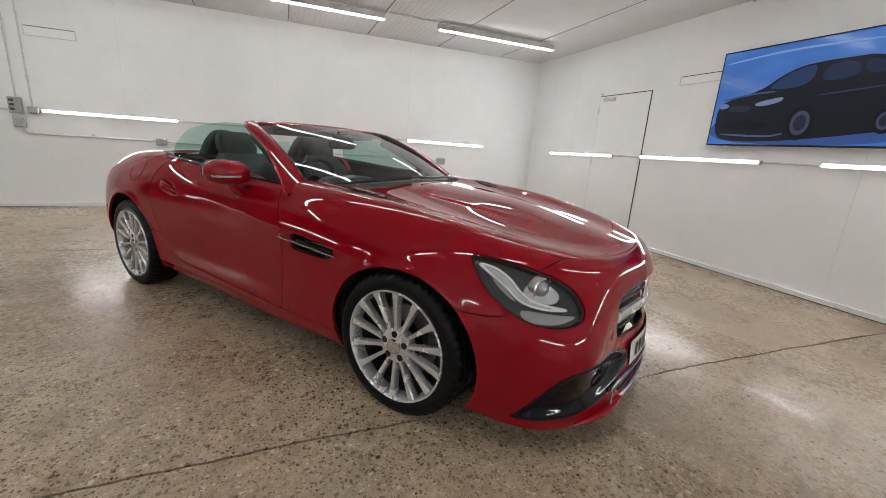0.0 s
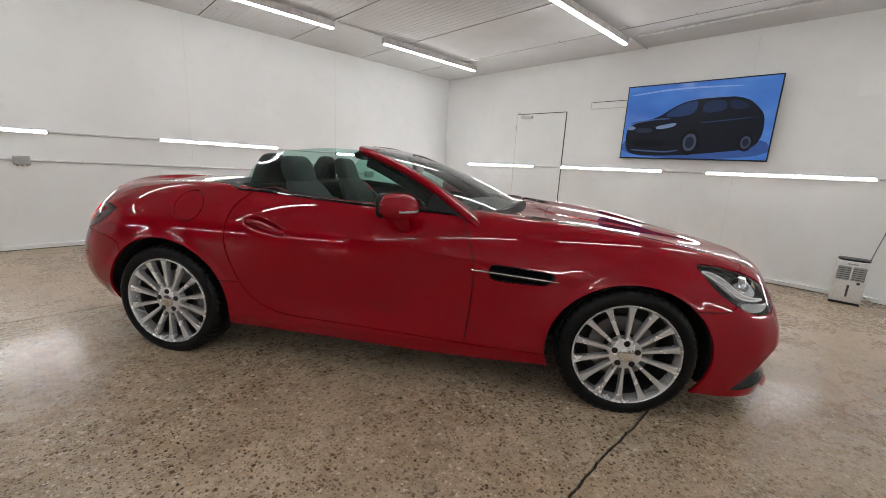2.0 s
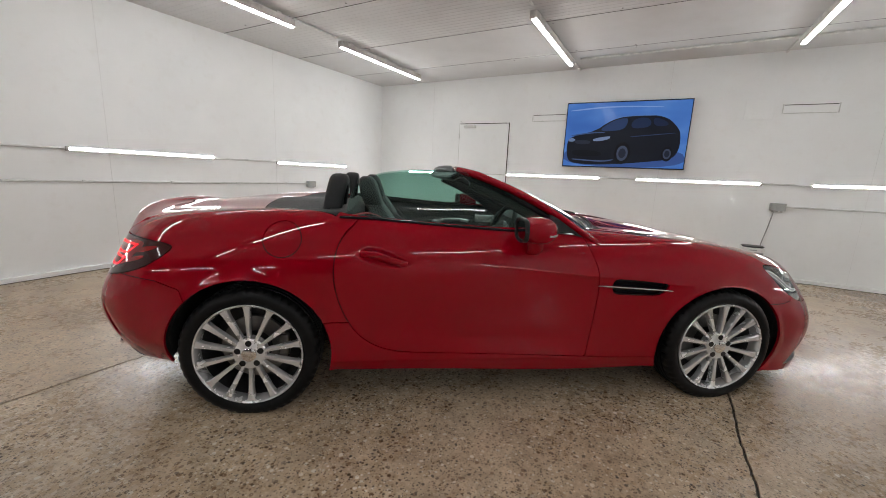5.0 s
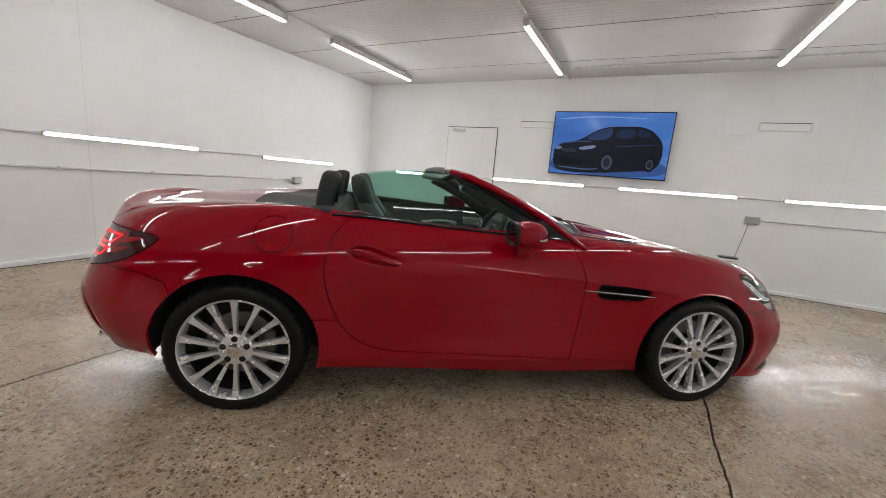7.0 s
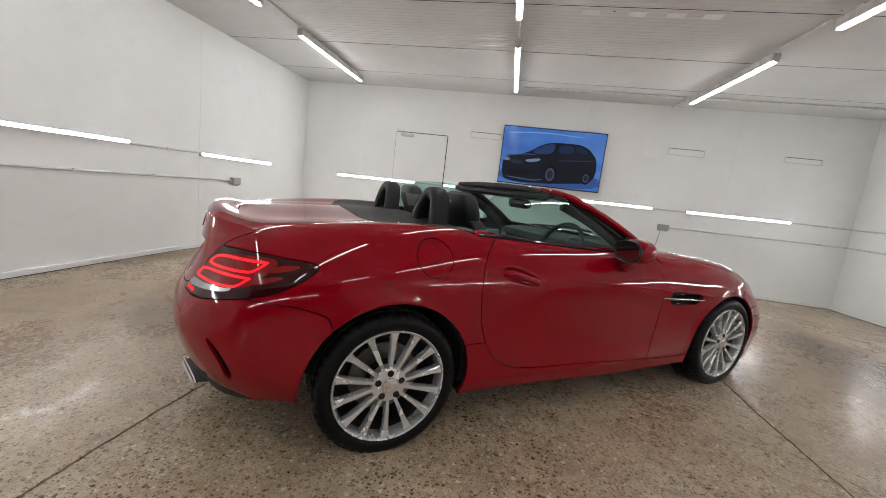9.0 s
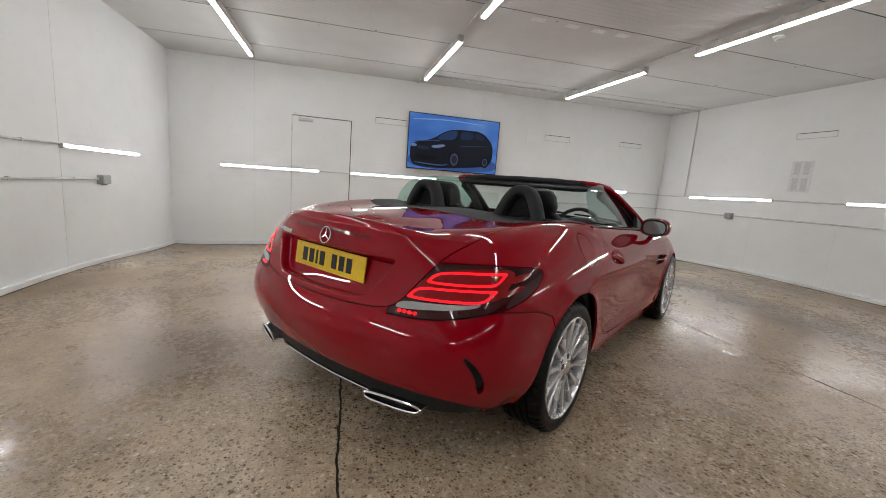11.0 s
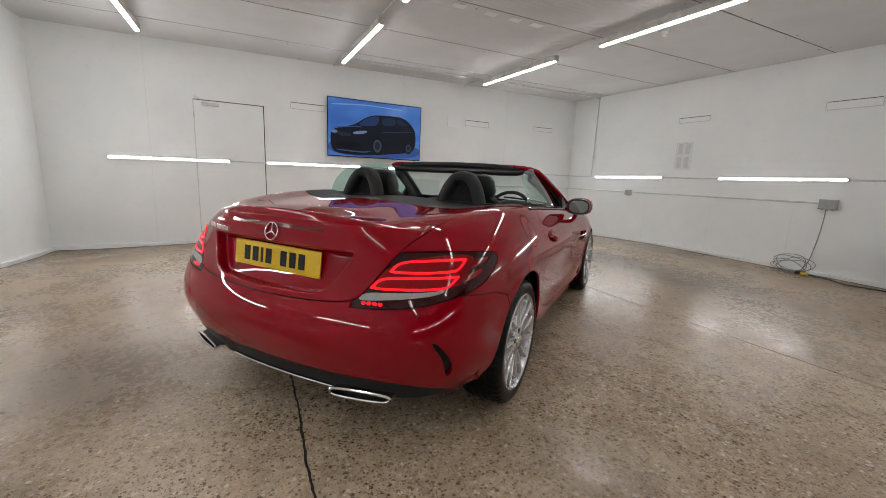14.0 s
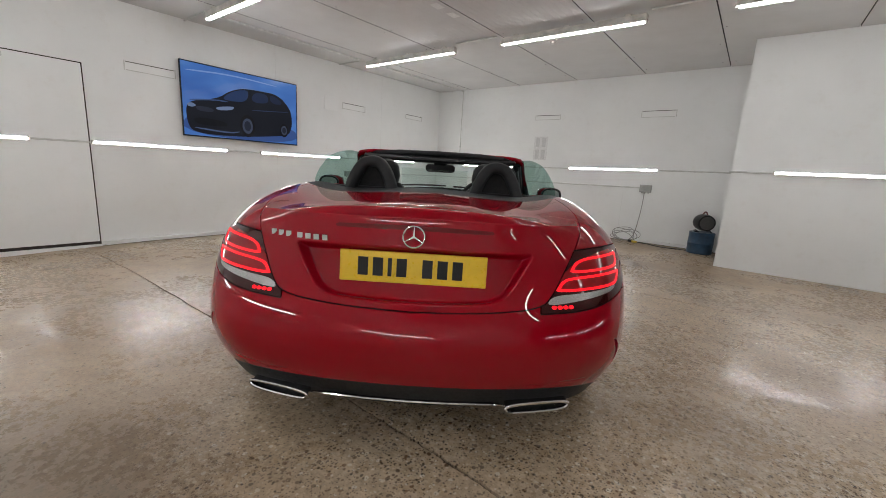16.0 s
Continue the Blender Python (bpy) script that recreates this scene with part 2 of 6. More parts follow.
def floor_z(x, y):
    """The slab falls slightly towards the far wall."""
    return -0.01 - 0.085 * smooth_step(x, 1.9, 4.9) - 0.075 * smooth_step(x, 1.5, 4.7) * smooth_step(y, 3.6, 6.6) - 0.02 * smooth_step(y, 5.6, 7.1)


def ceiling_z(y):
    return 2.80 + (NORTH - y) * 0.0105


def crack_y(x, y0, gap):
    return y0 + 0.012 * math.sin(1.7 * x + y0) + 0.010 * noise.noise((x * 4, y0, 0)) + 0.006 * noise.noise((x * 17, y0, 3)) + 0.004 * noise.noise((x * 60, y0, 6)) + gap


def slab(parent, y0, y1, wander0, wander1):
    bm = bmesh.new()
    nx, ny = 900, 12
    rows = []
    for i in range(nx + 1):
        x = WEST - 0.1 + (EAST - WEST + 0.2) * i / nx
        a = crack_y(x, y0, 0.0050 + 0.004 * abs(noise.noise((x * 46, y0, 9)))) if wander0 else y0
        b = crack_y(x, y1, -0.0050 - 0.004 * abs(noise.noise((x * 46, y1, 5)))) if wander1 else y1
        row = []
        for j in range(ny + 1):
            u = j / ny
            y = a + (b - a) * u
            row.append(bm.verts.new((x, y, floor_z(x, y) - (0.004 if (j == 0 and wander0) or (j == ny and wander1) else 0))))
        rows.append([bm.verts.new((x, a, -0.30))] + row + [bm.verts.new((x, b, -0.30))])
    for p, q in zip(rows, rows[1:]):
        for j in range(len(p) - 1):
            bm.faces.new((p[j], q[j], q[j + 1], p[j + 1]))
    return part("slab", bm, FLOOR, parent, smooth=True)


floor = thing("floor", "worn ground concrete floor with open aggregate and long joints", "floor", kind="structure")
slab(floor, SOUTH - 0.1, JOINT_A, False, True)
slab(floor, JOINT_A, JOINT_B, True, True)
slab(floor, JOINT_B, NORTH + 0.1, True, False)
for y0 in (JOINT_A, JOINT_B):
    bm = bmesh.new()
    row = [(bm.verts.new((x, crack_y(x, y0, -0.02), floor_z(x, y0) - 0.014)), bm.verts.new((x, crack_y(x, y0, 0.02), floor_z(x, y0) - 0.014))) for x in (WEST + (EAST - WEST) * i / 120 for i in range(121))]
    for a, b in zip(row, row[1:]):
        bm.faces.new((a[0], b[0], b[1], a[1]))
    part("joint", bm, JOINT, floor, "dirt-filled joint between slabs")


def wall(name, a, b, label, material=None):
    """A wall from plan point a to b, 0.2 thick, growing to the right of the way from a to b."""
    a, b = Vector((*a, 0)), Vector((*b, 0))
    d = (b - a).normalized()
    out = Vector((d.y, -d.x, 0)) * 0.2
    bm = bmesh.new()
    n = max(2, int((b - a).length / 0.5))
    low, high, low2, high2 = [], [], [], []
    for i in range(n + 1):
        p = a + (b - a) * i / n
        for rows, q, z in ((low, p, -0.32), (high, p, ceiling_z(p.y) + 0.02), (low2, p + out, -0.32), (high2, p + out, ceiling_z(p.y) + 0.02)):
            rows.append(bm.verts.new((q.x, q.y, z)))
    for i in range(n):
        for p, q in ((low, high), (high, high2), (high2, low2), (low2, low)):
            bm.faces.new((p[i], p[i + 1], q[i + 1], q[i]))
    bm.faces.new((low[0], high[0], high2[0], low2[0]))
    bm.faces.new((low[-1], high[-1], high2[-1], low2[-1]))
    return tagged(link_mesh(name, bm, material or WALL), label, "wall", kind="structure")


wall("wall_north", (EAST, NORTH), (WEST, NORTH), "white painted panel wall with lamps and conduit")
wall("wall_east", (EAST, SOUTH), (EAST, NORTH), "white painted wall with flush door and lamps")
wall("wall_south", (JUT_X, SOUTH), (EAST, SOUTH), "white painted wall with lamps and grey boxes")
wall("wall_jut_end", (JUT_X, JUT_Y - 0.203), (JUT_X, SOUTH), "white painted end of a boxed-out wall")
wall("wall_jut", (WEST, JUT_Y), (JUT_X, JUT_Y), "white painted boxed-out wall with a lamp")
# Unseen closing wall, kept dark so the car's side mirrors little light.
wall("wall_west", (WEST, NORTH), (WEST, JUT_Y), "unseen dark grey wall added to keep car reflections dark", UNSEEN_DARK)


def ceiling():
    """Boards with open seams every 1.22 m; some boards are ribbed."""
    bm = bmesh.new()
    edges = [WEST - 0.1, -7.14, -5.92, -4.7, -3.48, -2.26, -1.04, 0.16, 1.36, 2.58, 3.81, EAST + 0.1]
    y0, y1 = SOUTH - 0.1, NORTH + 0.1
    for a, b in zip(edges, edges[1:]):
        ribs = b in (1.36, 2.58)
        xs = [a + 0.006]
        if ribs:
            n = 16
            for k in range(n):
                c = a + (b - a) * (k + 0.5) / n
                xs += [c - 0.014, c - 0.009, c + 0.009, c + 0.014]
        xs.append(b - 0.006)
        rows = []
        for k, x in enumerate(xs):
            up = 0.0022 if ribs and 0 < k < len(xs) - 1 and (k - 1) % 4 in (1, 2) else 0.0
            rows.append([bm.verts.new((x, y, ceiling_z(y) + (up if y > 0.8 else 0.0))) for y in (y0, 0.74, 0.85, y1)])
        for k, x in ((0, a + 0.006), (-1, b - 0.006)):
            lip = [bm.verts.new((x, y, ceiling_z(y) + 0.03)) for y in (y0, 0.74, 0.85, y1)]
            rows.insert(0, lip) if k == 0 else rows.append(lip)
        for p, q in zip(rows, rows[1:]):
            for j in range(3):
                bm.faces.new((p[j], p[j + 1], q[j + 1], q[j]))
    for p, q in ((y0, y1),):
        v = [bm.verts.new((x, y, ceiling_z(y) + 0.03)) for x, y in ((edges[0], p), (edges[-1], p), (edges[-1], q), (edges[0], q))]
        bm.faces.new(v)
    ob = link_mesh("ceiling", bm, CEILING)
    ob.data.materials.append(SEAM)
    for p in ob.data.polygons:
        if p.center.z > ceiling_z(p.center.y) + 0.012:
            p.material_index = 1
    return tagged(ob, "white ceiling boards with open seams, some ribbed", "ceiling", kind="structure")


ceiling()


def batten(a, b, group, wall_side=None):
    """An LED batten from a to b: a body and a lit diffuser."""
    a, b = Vector(a), Vector(b)
    d = (b - a).normalized()
    down = Vector((0, 0, -1)) if wall_side is None else Vector(wall_side)
    side = d.cross(down).normalized()
    m = Matrix((( *d, 0), (*side, 0), (*down, 0), (0, 0, 0, 1))).transposed()
    m.translation = (a + b) / 2
    half = (b - a).length / 2
    hung = wall_side is None
    lamp = thing("ceiling_lamp" if hung else "wall_lamp", "lit white LED batten hung below the ceiling boards" if hung else "slim lit white LED batten on the white wall", "lamp", m, group)
    if hung:
        bm = box((-half, -0.036, -0.085), (half, 0.036, -0.0125), 0.006)
        for x in (-half + 0.2, 0, half - 0.2):
            box((x - 0.03, -0.02, -0.11), (x + 0.03, 0.02, -0.086), 0.003, bm=bm)
        part("body", bm, BATTEN, lamp)
        part("diffuser", box((-half + 0.02, -0.021, -0.012), (half - 0.02, 0.021, 0.004), 0.006, 3), TUBE, lamp, "glowing white diffuser", True)
    else:
        bm = box((-half, -0.018, -0.032), (half, 0.018, 0.004), 0.003)
        for y in (-0.0165, 0.0165):
            box((-half, y - 0.0018, 0.003), (half, y + 0.0018, 0.0082), 0.0006, bm=bm)
        part("body", bm, BATTEN, lamp)
        part("diffuser", box((-half + 0.01, -0.0135, 0.0045), (half - 0.01, 0.0135, 0.011), 0.003, 3), WALL_TUBE, lamp, "glowing white diffuser", True)
    for x in (-half - 0.006, half + 0.006):
        part("end_cap", box((x - 0.006, -0.024, -0.034), (x + 0.006, 0.024, 0.002), 0.003), BATTEN, lamp)
    return lamp


# The westmost span of each row is unseen, added to brighten the west.
for y, spans in ((5.78, ((2.1, 4.05), (-0.45, 1.34), (-3.0, -1.2), (-5.55, -3.75))), (3.21, ((2.1, 4.02), (-0.45, 1.39), (-3.0, -1.2), (-5.55, -3.75))), (0.68, ((2.08, 3.97), (-0.45, 1.31), (-3.0, -1.22), (-5.55, -3.75)))):
    for a, b in spans:
        z = 2.70 + (5.78 - y) * 0.006
        batten((a, y, z), (b, y, z), "ceiling lamps")
for a, b, z0, z1 in ((-2.9, -1.38, 1.24, 1.235), (-0.37, 1.11, 1.232, 1.22), (2.1, 3.6, 1.19, 1.175)):
    batten((a, NORTH - 0.035, z0), (b, NORTH - 0.035, z1), "wall lamps", (0, -1, 0))
for a, b, z0, z1 in ((6.36, 4.84, 1.137, 1.153), (4.3, 2.75, 1.16, 1.172), (2.22, 0.69, 1.174, 1.188), (0.158, -1.41, 1.192, 1.215)):
    batten((EAST - 0.035, a, z0), (EAST - 0.035, b, z1), "wall lamps", (-1, 0, 0))
for a, b, z0, z1 in ((3.87, 2.31, 1.21, 1.24), (1.32, -0.25, 1.25, 1.28)):
    batten((a, SOUTH + 0.035, z0), (b, SOUTH + 0.035, z1), "wall lamps", (0, 1, 0))
batten((-1.8, JUT_Y + 0.035, 1.27), (-3.32, JUT_Y + 0.035, 1.28), "wall lamps", (0, 1, 0))
for a in (0.6, 2.7, 4.8):
    batten((WEST + 0.035, a, 1.22), (WEST + 0.035, a + 1.5, 1.22), "wall lamps", (1, 0, 0))


def television():
    tv = thing("television", "large black flat television hung on the white wall, blue picture lit", "television", pose(EAST - 0.055, 2.477, 1.828, 0, 0, -90))
    w, h = 0.862, 0.492
    part("housing", box((-w, -0.03, -h), (w, 0.0, h), 0.006), BLACK, tv)
    part("bracket", box((-0.3, 0.001, -0.2), (0.3, 0.054, 0.2), 0.004), STEEL, tv)
    for a, b in (((-w, -0.036, h - 0.012), (w, -0.031, h)), ((-w, -0.036, -h), (w, -0.031, -h + 0.016)), ((-w, -0.036, -h + 0.017), (-w + 0.011, -0.031, h - 0.013)), ((w - 0.011, -0.036, -h + 0.017), (w, -0.031, h - 0.013))):
        part("bezel", box(a, b, 0.0015), BLACK, tv, "thin black bezel")
    bm = bmesh.new()
    q = [bm.verts.new(p) for p in ((-w + 0.011, -0.0325, -h + 0.017), (w - 0.011, -0.0325, -h + 0.017), (w - 0.011, -0.0325, h - 0.013), (-w + 0.011, -0.0325, h - 0.013))]
    bm.faces.new(q)
    screen = part("screen", bm, SCREEN, tv, "glowing blue screen")
    k = 0

    def flat(points, colour, label):
        """A flat piece of the picture, just above the screen."""
        nonlocal k
        k += 1
        p = np.array(points, float)
        for _ in range(2):
            q = np.roll(p, -1, 0)
            p = np.stack([p * .75 + q * .25, p * .25 + q * .75], 1).reshape(-1, 2)
        fb = bmesh.new()
        fb.faces.new([fb.verts.new((x, -.0325 - .0004 * k, z)) for x, z in p])
        n = Nodes("picture_" + label, 0.3, 0, (0.004, 0.004, 0.005))
        n.set("Emission Color", (*colour, 1)).set("Emission Strength", 0.6).set("Specular IOR Level", 0.2)
        part("picture_shape", fb, n.mat, screen, label.replace("_", " ") + " in the picture")

    flat([(-.851, -.475), (.851, -.475), (.851, -.22), (.4, -.27), (-.4, -.27), (-.851, -.20)], (.045, .11, .36), "dim_floor")
    flat([(-.80, -.36), (-.82, -.12), (-.76, -.02), (-.40, .06), (-.22, .20), (-.02, .27), (.32, .29), (.56, .25), (.70, .12), (.76, .02), (.77, -.20), (.70, -.34), (.52, -.37), (.1, -.42), (-.3, -.45), (-.7, -.44)], (.006, .008, .016), "dark_car_body")
    flat([(-.35, .07), (-.20, .19), (-.04, .245), (.06, .245), (.02, .08), (-.2, .055)], (.02, .05, .15), "windscreen")
    flat([(.09, .085), (.12, .235), (.34, .255), (.38, .11)], (.012, .028, .085), "side_window")
    flat([(.41, .115), (.38, .25), (.52, .22), (.62, .13)], (.01, .022, .07), "rear_window")
    flat([(-.10, .262), (.10, .285), (.42, .280), (.42, .272), (.10, .274), (-.08, .252)], (.10, .22, .55), "shine_on_roof")
    flat([(-.77, .0), (-.42, .05), (-.25, .045), (-.27, .03), (-.45, .03), (-.76, -.02)], (.05, .10, .26), "shine_on_bonnet")
    flat([(-.44, -.06), (-.24, -.02), (-.16, -.02), (-.20, -.07), (-.40, -.10)], (.22, .30, .50), "bright_lamp")
    flat([(-.80, -.06), (-.74, -.04), (-.68, -.07), (-.72, -.10), (-.79, -.10)], (.18, .26, .45), "far_lamp")
    flat([(-.70, -.07), (-.46, -.08), (-.46, -.14), (-.68, -.14)], (.022, .03, .055), "grille")
    flat([(-.74, -.22), (-.30, -.24), (-.26, -.32), (-.70, -.33)], (.002, .003, .006), "black_intake")
    flat([(-.72, -.36), (-.25, -.39), (-.10, -.36), (-.10, -.375), (-.25, -.41), (-.72, -.38)], (.08, .13, .28), "pale_skirt")
    for x, w in ((.02, .115), (.62, .075)):
        flat([(x + w * math.cos(a), -.27 + 1.45 * w * math.sin(a)) for a in np.linspace(0, 6.283, 14, endpoint=False)], (.003, .003, .005), "tyre")
        flat([(x + .7 * w * math.cos(a), -.27 + 1.0 * w * math.sin(a)) for a in np.linspace(0, 6.283, 14, endpoint=False)], (.06, .08, .14), "pale_wheel")
        flat([(x + .45 * w * math.cos(a), -.27 + .65 * w * math.sin(a)) for a in np.linspace(0, 6.283, 14, endpoint=False)], (.015, .02, .04), "hub")
    flat([(.10, -.02), (.70, .03), (.70, .02), (.10, -.035)], (.03, .06, .16), "shine_on_side")
    flat([(-.80, .38), (-.2, .43), (.5, .40), (.5, .385), (-.2, .41), (-.80, .36)], (.25, .42, .85), "streak_of_light")
    return tv


def make_screen():
    n = Nodes("screen_picture", 0.12, 0, (0.005, 0.005, 0.008))
    sky = n.ramp(n.noise(1.1, 2, 0.5, (1, 1, 2.4)), (0.3, (0.05, 0.16, 0.56)), (0.55, (0.09, 0.25, 0.72)), (0.75, (0.2, 0.40, 0.85)))
    n.to("Emission Color", sky)
    n.set("Emission Strength", 0.6).set("Specular IOR Level", 0.2)
    return n.mat


SCREEN = make_screen()
television()


# ---- the car: its body is one smooth surface, trimmed into panels ----
AXLE, HUB_Z = 1.225, 0.301
CAR = pose(0.414, 2.979, -0.01, 0, 0, -53.9)


def make_paint():
    n = Nodes("red_car_paint", 0.5, 0.0, (0.26, 0.0005, 0.008))
    n.to("Base Color", n.ramp(n.noise(900, 2), (0.35, (0.235, 0.0004, 0.006)), (0.65, (0.285, 0.0006, 0.009))))
    n.set("Coat Weight", 1.0).set("Coat Roughness", 0.0).set("Coat IOR", 1.42).set("Specular IOR Level", 0.0)
    return n.mat


def make_glass(name, tint):
    """A thin pane: tinted light passes straight on, gloss grows towards the edge."""
    mat = bpy.data.materials.new(name)
    mat.use_nodes = True
    tree = mat.node_tree
    tree.nodes.remove(tree.nodes["Principled BSDF"])
    clear, gloss, mix, facing, power, scale = (tree.nodes.new("ShaderNode" + k) for k in ("BsdfTransparent", "BsdfGlossy", "MixShader", "LayerWeight", "Math", "Math"))
    clear.inputs[0].default_value = (*tint, 1)
    gloss.inputs["Roughness"].default_value = 0.01
    facing.inputs[0].default_value = 0.5
    power.operation, scale.operation = "POWER", "MULTIPLY_ADD"
    power.inputs[1].default_value, scale.inputs[1].default_value, scale.inputs[2].default_value = 5.0, 0.9, 0.055
    tree.links.new(facing.outputs["Facing"], power.inputs[0])
    tree.links.new(power.outputs[0], scale.inputs[0])
    tree.links.new(scale.outputs[0], mix.inputs[0])
    tree.links.new(clear.outputs[0], mix.inputs[1])
    tree.links.new(gloss.outputs[0], mix.inputs[2])
    tree.links.new(mix.outputs[0], tree.nodes["Material Output"].inputs[0])
    return mat


PAINT = make_paint()
CAR_GLASS = make_glass("green_tinted_glass", (0.50, 0.72, 0.66))
SCREEN_GLASS = make_glass("windscreen_glass", (0.80, 0.88, 0.86))
CLEAR = make_glass("clear_lens", (0.93, 0.94, 0.95))
CHROME = plain("chrome", (0.75, 0.75, 0.76), 0.08, 1.0, 0.04).mat
SILVER = plain("silver_alloy_paint", (0.72, 0.72, 0.73), 0.26, 0.6, 0.03, 5).mat
GLOSS_BLACK = plain("gloss_black_trim", (0.004, 0.004, 0.007), 0.06).set("Specular IOR Level", 0.3).mat
RUBBER = plain("tyre_rubber", (0.005, 0.005, 0.0055), 0.40, 0, 0.3, 40).set("Specular IOR Level", 0.18).mat
ARCH_BLACK = plain("wheel_well_black", (0.008, 0.008, 0.008), 0.9).mat
BARREL = plain("shaded_barrel", (0.028, 0.028, 0.03), 0.5, 0.3).mat
DISC = plain("brake_disc_steel", (0.16, 0.155, 0.15), 0.35, 0.9, 0.15, 8).mat


def spline(knots, values, at):
    """A natural cubic through values (n, 3) at knots."""
    x, y = np.asarray(knots, float), np.asarray(values, float)
    n, h = len(x), np.diff(x)
    a = np.zeros((n, n))
    r = np.zeros_like(y)
    a[0, 0] = a[-1, -1] = 1
    for i in range(1, n - 1):
        a[i, i - 1], a[i, i], a[i, i + 1] = h[i - 1], 2 * (h[i - 1] + h[i]), h[i]
        r[i] = 6 * ((y[i + 1] - y[i]) / h[i] - (y[i] - y[i - 1]) / h[i - 1])
    m = np.linalg.solve(a, r.reshape(n, -1)).reshape(y.shape)
    at = np.asarray(at, float)
    i = np.clip(np.searchsorted(x, at) - 1, 0, n - 2)
    t, k = at - x[i], h[i]
    shape = (-1,) + (1,) * (y.ndim - 1)
    t, k = t.reshape(shape), k.reshape(shape)
    b = (y[i + 1] - y[i]) / k - k * (2 * m[i] + m[i + 1]) / 6
    return y[i] + t * (b + t * (m[i] / 2 + t * (m[i + 1] - m[i]) / (6 * k)))


# Lines along the body, from the middle of the nose round to the middle of the tail: x, half width, z.
LINE_BOTTOM = [(2.09, 0, .118), (2.045, .42, .115), (1.90, .73, .112), (1.62, .835, .118), (1.225, .85, .165), (.46, .845, .165), (-.2, .845, .18), (-.8, .85, .195), (-1.225, .85, .21), (-1.60, .82, .245), (-1.84, .68, .235), (-1.95, .36, .225), (-1.975, 0, .222)]
LINE_LOW = [(2.088, 0, .26), (2.030, .41, .26), (1.94, .735, .265), (1.635, .865, .28), (1.225, .885, .30), (.46, .878, .285), (-.2, .875, .29), (-.8, .882, .30), (-1.225, .897, .31), (-1.61, .877, .35), (-1.88, .735, .35), (-2.02, .38, .35), (-2.05, 0, .355)]
LINE_WAIST = [(2.072, 0, .43), (2.004, .40, .425), (1.955, .715, .435), (1.645, .868, .48), (1.225, .902, .50), (.46, .88, .50), (-.2, .88, .51), (-.8, .897, .52), (-1.225, .91, .54), (-1.62, .888, .54), (-1.92, .74, .53), (-2.055, .37, .525), (-2.085, 0, .525)]
LINE_SHOULDER = [(2.078, 0, .60), (2.006, .38, .583), (1.915, .65, .592), (1.60, .825, .64), (1.225, .885, .68), (.46, .887, .70), (-.2, .90, .71), (-.8, .905, .73), (-1.225, .905, .75), (-1.61, .86, .75), (-1.85, .71, .725), (-1.988, .36, .69), (-2.006, 0, .685)]
LINE_CROWN = [(2.025, 0, .692), (1.978, .36, .688), (1.84, .57, .715), (1.55, .72, .772), (1.225, .78, .825), (.46, .812, .868), (-.2, .815, .888), (-.8, .805, .930), (-1.225, .785, .932), (-1.61, .722, .902), (-1.81, .59, .876), (-1.930, .34, .893), (-1.955, 0, .902)]
LINE_DECK = [(1.955, 0, .723), (1.915, .22, .720), (1.75, .38, .742), (1.50, .48, .785), (1.225, .52, .829), (.46, .52, .906), (-.2, .55, .96), (-.8, .55, .955), (-1.225, .52, .950), (-1.58, .45, .934), (-1.75, .36, .922), (-1.84, .2, .922), (-1.865, 0, .924)]
LINE_MIDDLE = [(1.915, 0, .732), (1.85, 0, .745), (1.70, 0, .774), (1.48, 0, .813), (1.225, 0, .853), (.6, 0, .921), (-.2, 0, .99), (-.8, 0, .972), (-1.225, 0, .968), (-1.53, 0, .954), (-1.69, 0, .948), (-1.77, 0, .941), (-1.81, 0, .935)]
BODY_LINES = (LINE_BOTTOM, LINE_LOW, LINE_WAIST, LINE_SHOULDER, LINE_CROWN, LINE_DECK, LINE_MIDDLE)
S_KNOTS = [0, .40, .75, 1.12, 1.53, 2.3, 2.96, 3.56, 3.99, 4.39, 4.75, 5.15, 5.5]
V_KNOTS = [0, .13, .32, .50, .70, 1.02, 1.45]


def body_grid(ns=560, nv=300):
    """Points of the right half, (ns, nv, 3), closer together at the nose and the tail; y is negative on the right."""
    s = np.interp(np.linspace(0, 1, ns), [0, .25, .62, 1], [0, 1.1, 4.45, S_KNOTS[-1]])
    lines = []
    for pts in BODY_LINES:
        p = np.array(pts, float)
        front, back = p[1:4][::-1] * (1, -1, 1), p[-4:-1][::-1] * (1, -1, 1)
        k = np.array(S_KNOTS)
        kk = np.concatenate([-k[1:4][::-1], k, 2 * k[-1] - k[-4:-1][::-1]])
        lines.append(spline(kk, np.concatenate([front, p, back]), s))
    lines = np.array(lines)
    over = lines[-4:-1][::-1] * (1, -1, 1)
    k = np.array(V_KNOTS)
    kk = np.concatenate([k, 2 * k[-1] - k[-4:-1][::-1]])
    grid = spline(kk, np.concatenate([lines, over]), np.linspace(0, k[-1], nv)).transpose(1, 0, 2).copy()
    grid[:, -1, 1] = 0
    grid[0, :, 1] = grid[-1, :, 1] = 0
    grid[..., 1] = -np.maximum(grid[..., 1], 0)
    return grid


def grid_normals(g):
    a, b = np.gradient(g, axis=0), np.gradient(g, axis=1)
    n = np.cross(b, a)
    n /= np.maximum(np.linalg.norm(n, axis=-1, keepdims=True), 1e-9)
    return n


